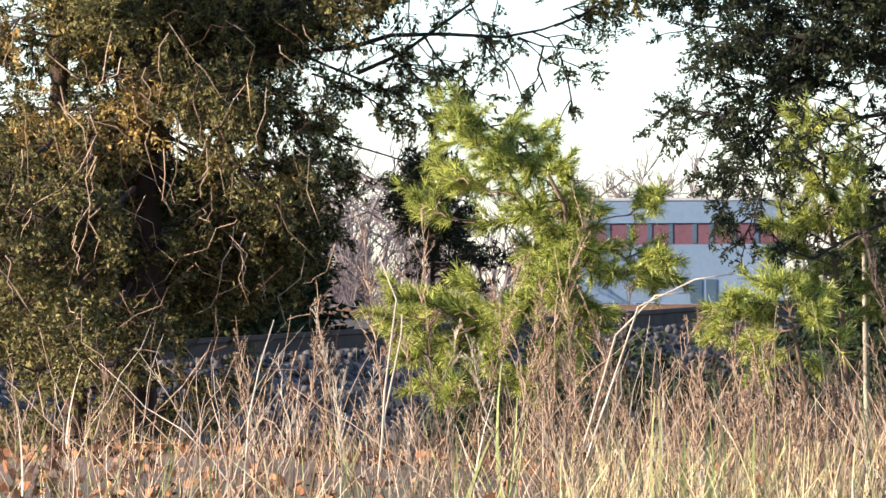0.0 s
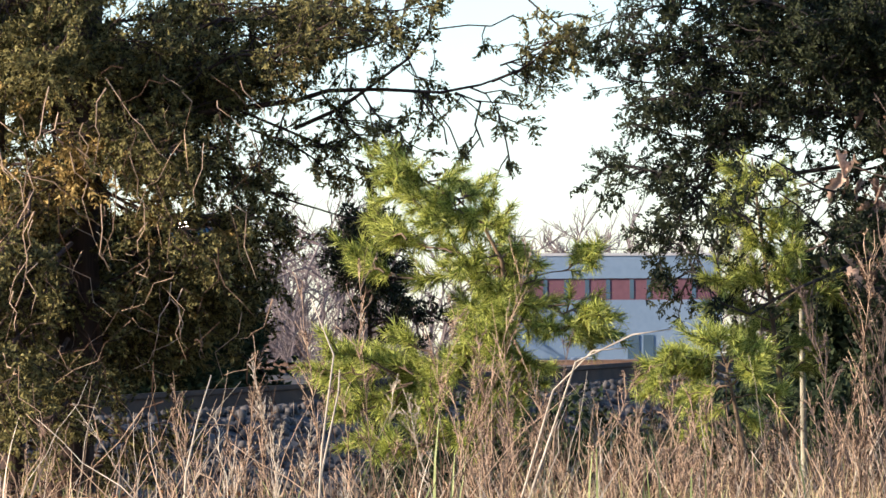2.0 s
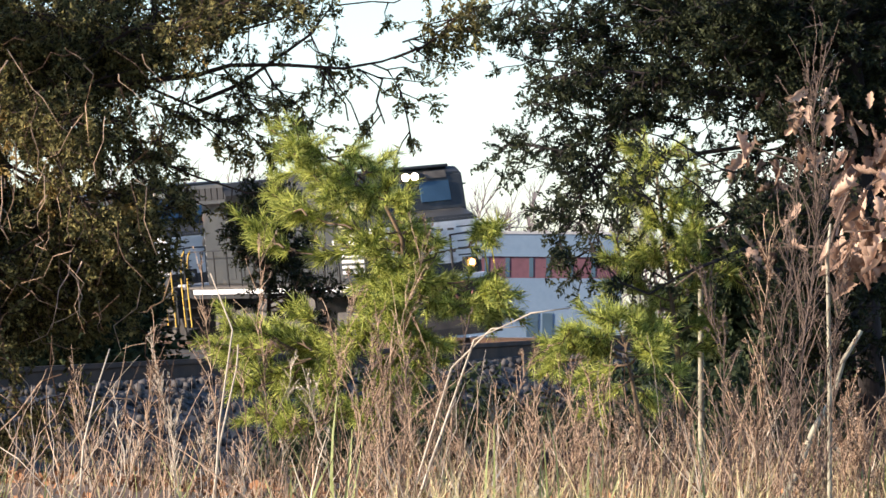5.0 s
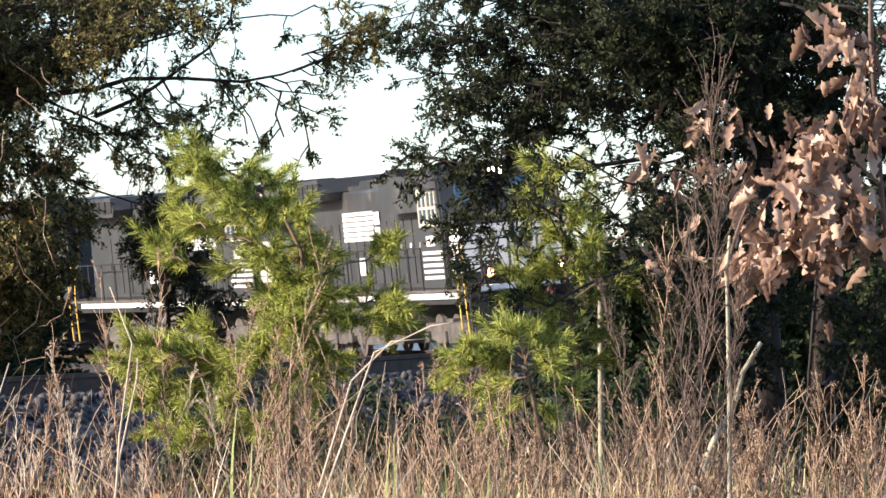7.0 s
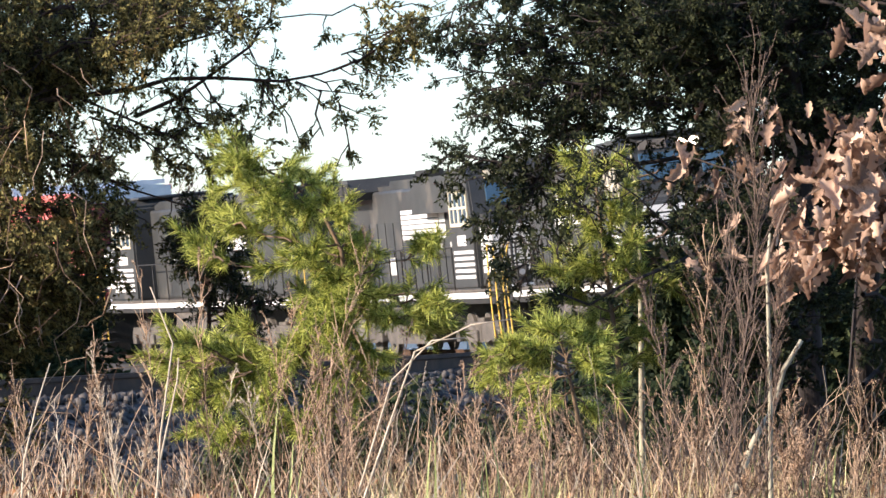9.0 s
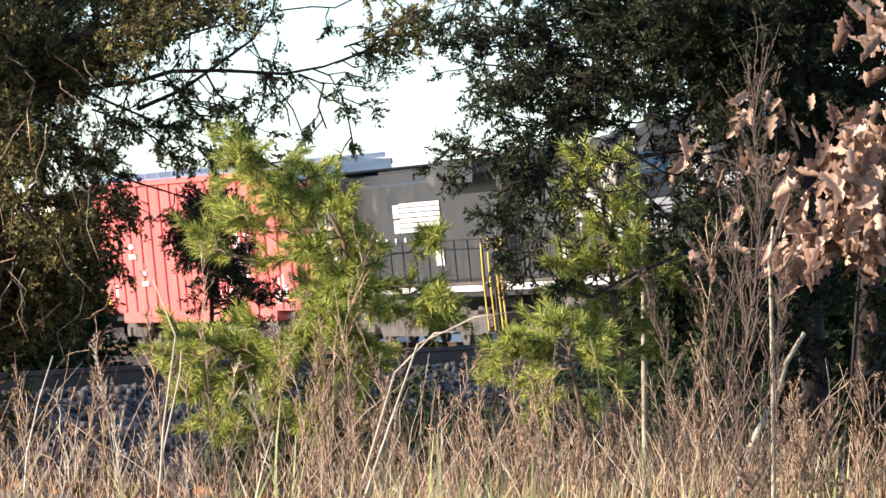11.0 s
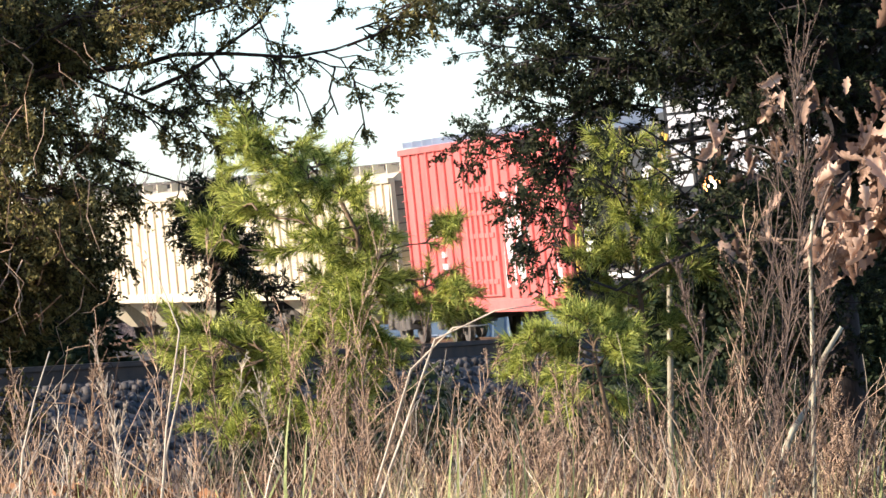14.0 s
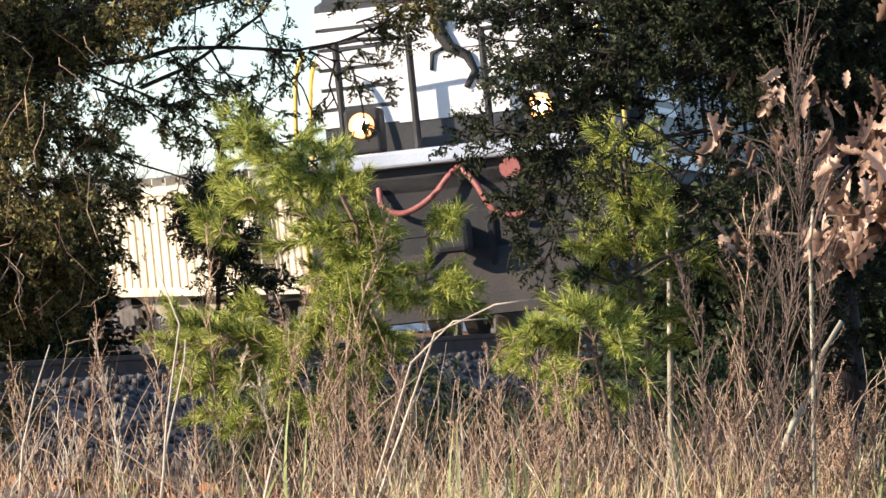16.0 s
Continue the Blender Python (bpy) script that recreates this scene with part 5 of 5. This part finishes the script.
    part("rear_number", boxed(-E + 0.885, -E + 0.898, -0.42, -0.1, 3.0, 3.25), WHITE, ob, "white number block")
    for k in range(6):
        part("rear_stripe", boxed(-E + 0.885, -E + 0.898, -0.9, -0.8, 1.9 + k * 0.22, 2.02 + k * 0.22), WHITE, ob)
    for y in (0.5, 0.85):
        hose(ob, [(-E + 0.8, y, 1.7), (-E + 0.8, y, 4.3)], 0.02, GRIME, "ladder_rail")
    for k in range(8):
        part("rung", rod(bmesh.new(), (-E + 0.8, 0.5, 1.9 + k * 0.3), (-E + 0.8, 0.85, 1.9 + k * 0.3), 0.014, 6), GRIME, ob)
    return ob, 2 * E + 0.9


def boxcar():
    L = 20.0
    h = L / 2
    ob = thing("boxcar", track(0), "faded red steel boxcar with white scrawls on its side", "boxcar")
    part("underframe", boxed(-h + 0.3, h - 0.3, -1.2, 1.2, 0.85, 1.15, 0.02), DARK_STEEL, ob)
    part("body", boxed(-h, h, -1.48, 1.48, 1.1, 4.95, 0.02), RED, ob)
    part("side_sill", boxed(-h + 2.2, h - 2.2, -1.5, 1.5, 0.82, 1.12, 0.02), RED, ob)
    for sy in (-1, 1):
        for k in range(18):
            x = -h + 0.35 + k * (L - 0.7) / 17
            if abs(x - 0.4) < 1.75:
                continue
            y0, y1 = sorted((sy * 1.48, sy * 1.545))
            part("side_post", boxed(x - 0.05, x + 0.05, y0, y1, 1.15, 4.85, 0.015), RED, ob)
        y0, y1 = sorted((sy * 1.48, sy * 1.56))
        door = part("door", boxed(-1.25, 2.05, y0, y1, 1.2, 4.75, 0.01), RED, ob, "red plug door")
        for k in range(6):
            a, b = sorted((sy * 1.56, sy * 1.60))
            part("door_rib", boxed(-1.1, 1.9, a, b, 1.5 + k * 0.55, 1.62 + k * 0.55, 0.01), RED, door)
        for x in (-0.6, 0.1, 0.8, 1.4):
            a, b = sorted((sy * 1.56, sy * 1.62))
            part("lock_bar", boxed(x - 0.025, x + 0.025, a, b, 1.25, 4.7), RED, door)
        part("top_rail", boxed(-h, h, sy * 1.5 - 0.06, sy * 1.5 + 0.06, 4.82, 4.98, 0.02), RED, ob)
        for x, z, w in ((-6.4, 3.0, 0.5), (-6.4, 2.7, 0.7), (-5.2, 2.2, 0.4), (-5.2, 1.9, 0.6), (3.0, 3.5, 0.7)):
            part("data_plate", boxed(x, x + w, y0, y1 - 0.01, z, z + 0.14), WHITE, ob, "faded white stencil block")
    # white scrawl near the leading end
    rr = random.Random(4)
    for k in range(12):
        t = Tubes()
        x, z = 2.9 + k * 0.22 + rr.uniform(-.1, .1), 1.3 + rr.uniform(0, 0.9)
        t.add([Vector((x, -1.50, z)), Vector((x + rr.uniform(-.35, .35), -1.505, z + rr.uniform(.4, .8))), Vector((x + rr.uniform(-.2, .3), -1.50, z + rr.uniform(0.9, 1.9)))], rr.uniform(0.04, 0.07), 0.02, 5)
        t.link("scrawl_stroke", WHITE, ob, "white painted scrawl stroke")
    for x, z, w, m in ((7.9, 1.3, 0.55, WHITE), (8.6, 1.45, 0.4, WHITE), (8.2, 1.75, 0.5, WHITE), (9.1, 1.25, 0.3, YELLOW), (-8.6, 1.6, 0.4, WHITE), (-9.4, 1.3, 0.25, YELLOW)):
        part("paint_patch", boxed(x, x + w, -1.487, -1.478, z, z + 0.34, 0.003), m, ob, "patch of painted scrawl")
    # corrugated ends, their shade painted as dark maroon
    for sx in (-1, 1):
        part("end_sheet", boxed(sx * h - 0.02, sx * h + 0.02, -1.42, 1.42, 1.15, 4.6), RED_SHADED, ob, "red end wall, darkened to maroon for shade")
        for k in range(11):
            z = 1.3 + k * 0.32
            part("end_rib", rod(bmesh.new(), (sx * h, -1.35, z), (sx * h, 1.35, z), 0.10, 8), RED_SHADED, ob, "red corrugation, darkened to maroon for shade", True)
        for k in range(9):
            part("rung", rod(bmesh.new(), (sx * (h - 0.1), -1.56, 1.4 + k * 0.38), (sx * (h - 0.5), -1.56, 1.4 + k * 0.38), 0.014, 6), RED, ob)
    part("roof", prism(bmesh.new(), [(-1.5, 4.96), (0, 5.14), (1.5, 4.96), (1.5, 4.9), (-1.5, 4.9)], -h - 0.06, h + 0.06), ALUMINIUM, ob, "galvanised ribbed roof").matrix_basis = pose(0, 0, 0, 0, 0, 90)
    for sx in (-1, 1):
        part("roof_fascia", boxed(sx * h - 0.05, sx * h + 0.05, -1.5, 1.5, 4.62, 4.96, 0.01), ALUMINIUM, ob, "bright metal end fascia")
    for k in range(15):
        x = -h + 0.3 + k * (L - 0.6) / 14
        part("roof_rib", boxed(x - 0.03, x + 0.03, -1.45, 1.45, 5.02, 5.16), ALUMINIUM, ob)
    bogie(ob, h - 2.3, 2, 0.46)
    bogie(ob, -h + 2.3, 2, 0.46)
    coupler(ob, h, 1)
    coupler(ob, -h, -1)
    return ob, L + GAP + 0.3


def hopper():
    L = 17.6
    h = L / 2
    ob = thing("covered_hopper", track(0), "cream covered hopper car with rust streaks and ribbed sides", "hopper car", "coupled hopper cars")
    bm = bmesh.new()
    prism(bm, [(-h + 2.0, 1.5), (-h + 0.9, 2.5), (-h + 0.5, 4.25), (h - 0.5, 4.25), (h - 0.9, 2.5), (h - 2.0, 1.5)], -1.46, 1.46)
    part("body", bm, CREAM, ob, "cream ribbed steel body")
    part("side_sill", boxed(-h, h, -1.5, 1.5, 1.25, 1.52, 0.02), CREAM, ob)
    bm = bmesh.new()
    prism(bm, [(-1.48, 4.22), (-1.2, 4.42), (0, 4.52), (1.2, 4.42), (1.48, 4.22)], -h + 0.45, h - 0.45)
    part("roof", bm, CREAM, ob).matrix_basis = pose(0, 0, 0, 0, 0, 90)
    for sy in (-1, 1):
        for k in range(20):
            x = -h + 1.1 + k * (L - 2.2) / 19
            y0, y1 = sorted((sy * 1.46, sy * 1.53))
            part("side_rib", boxed(x - 0.045, x + 0.045, y0, y1, 1.5, 4.2, 0.012), CREAM, ob)
        part("top_chord", boxed(-h + 0.3, h - 0.3, sy * 1.48 - 0.07, sy * 1.48 + 0.07, 4.18, 4.32, 0.02), CREAM, ob)
        for x in (-h + 0.35, h - 0.35):
            part("corner_post", boxed(x - 0.05, x + 0.05, sy * 1.42 - 0.06, sy * 1.42 + 0.06, 1.25, 4.3), CREAM, ob)
        hose(ob, [(-h + 0.4, sy * 0.95, 4.66), (0, sy * 0.95, 4.67), (h - 0.4, sy * 0.95, 4.66)], 0.025, GRIME, "running_board", "grey steel running board")
        for k in range(13):
            x = -h + 0.6 + k * (L - 1.2) / 12
            part("bracket", boxed(x - 0.04, x + 0.04, sy * 0.95 - 0.15, sy * 0.95 + 0.15, 4.42, 4.67), CREAM, ob)
    for k in range(8):
        x = -h + 1.4 + k * (L - 2.8) / 7
        part("hatch", boxed(x - 0.55, x + 0.55, -0.42, 0.42, 4.48, 4.64, 0.04), GRIME, ob, "grey roof hatch")
    for x in (-4.6, -1.55, 1.55, 4.6):
        bm = bmesh.new()
        bmesh.ops.create_cone(bm, cap_ends=True, segments=4, radius1=0.5, radius2=2.0, depth=1.1, matrix=pose(x, 0, 1.0, 0, 0, 45))
        part("chute", bm, CREAM, ob, "sloped discharge chute")
    for sx in (-1, 1):
        for k in range(7):
            part("rung", rod(bmesh.new(), (sx * (h - 0.3), -1.35, 1.7 + k * 0.36), (sx * (h - 0.3), -0.9, 1.7 + k * 0.36), 0.016, 6), GRIME, ob)
        part("end_brace", rod(bmesh.new(), (sx * (h - 0.4), 0.9, 1.5), (sx * (h - 0.6), 0.9, 4.2), 0.05, 8), CREAM, ob)
        part("end_platform", boxed(sx * h - 0.35, sx * h + 0.05, -1.4, 1.4, 1.1, 1.3, 0.02), GRIME, ob)
    bogie(ob, h - 2.0, 2, 0.46)
    bogie(ob, -h + 2.0, 2, 0.46)
    coupler(ob, h, 1)
    coupler(ob, -h, -1)
    return ob, L + GAP


def build_train():
    consist = [locomotive("black diesel locomotive with white nose stripes and lit lamps", True, (-5.0, -0.6)),
               locomotive("black diesel locomotive with white stripes and white lettering behind its cab", False, (-1.6, 3.4)),
               locomotive("faded black diesel locomotive coupled with its cab to the rear", False, (-3.6, 1.7), False), boxcar(), hopper()]
    for _ in range(2):
        consist.append((copy_thing(consist[4][0], track(0)), consist[4][1]))
    behind = 0.0
    for i, (ob, length) in enumerate(consist):
        TRAIN.append((ob, behind + length / 2 - 0.4, pose(0, 0, 0, 0, 0, 180 if i == 2 else 0)))
        behind += length
    for ob, at, facing in TRAIN:
        ob.matrix_basis = track(-SPEED * 5 - at) @ facing


build_train()


def motions():
    for ob, behind, facing in TRAIN:
        walk(ob, [(i * 0.5, track(SPEED * (i * 0.5 - 5) + 0.1 * max(0.0, i * 0.5 - 13) ** 2 - behind) @ facing) for i in range(33)])


motions()
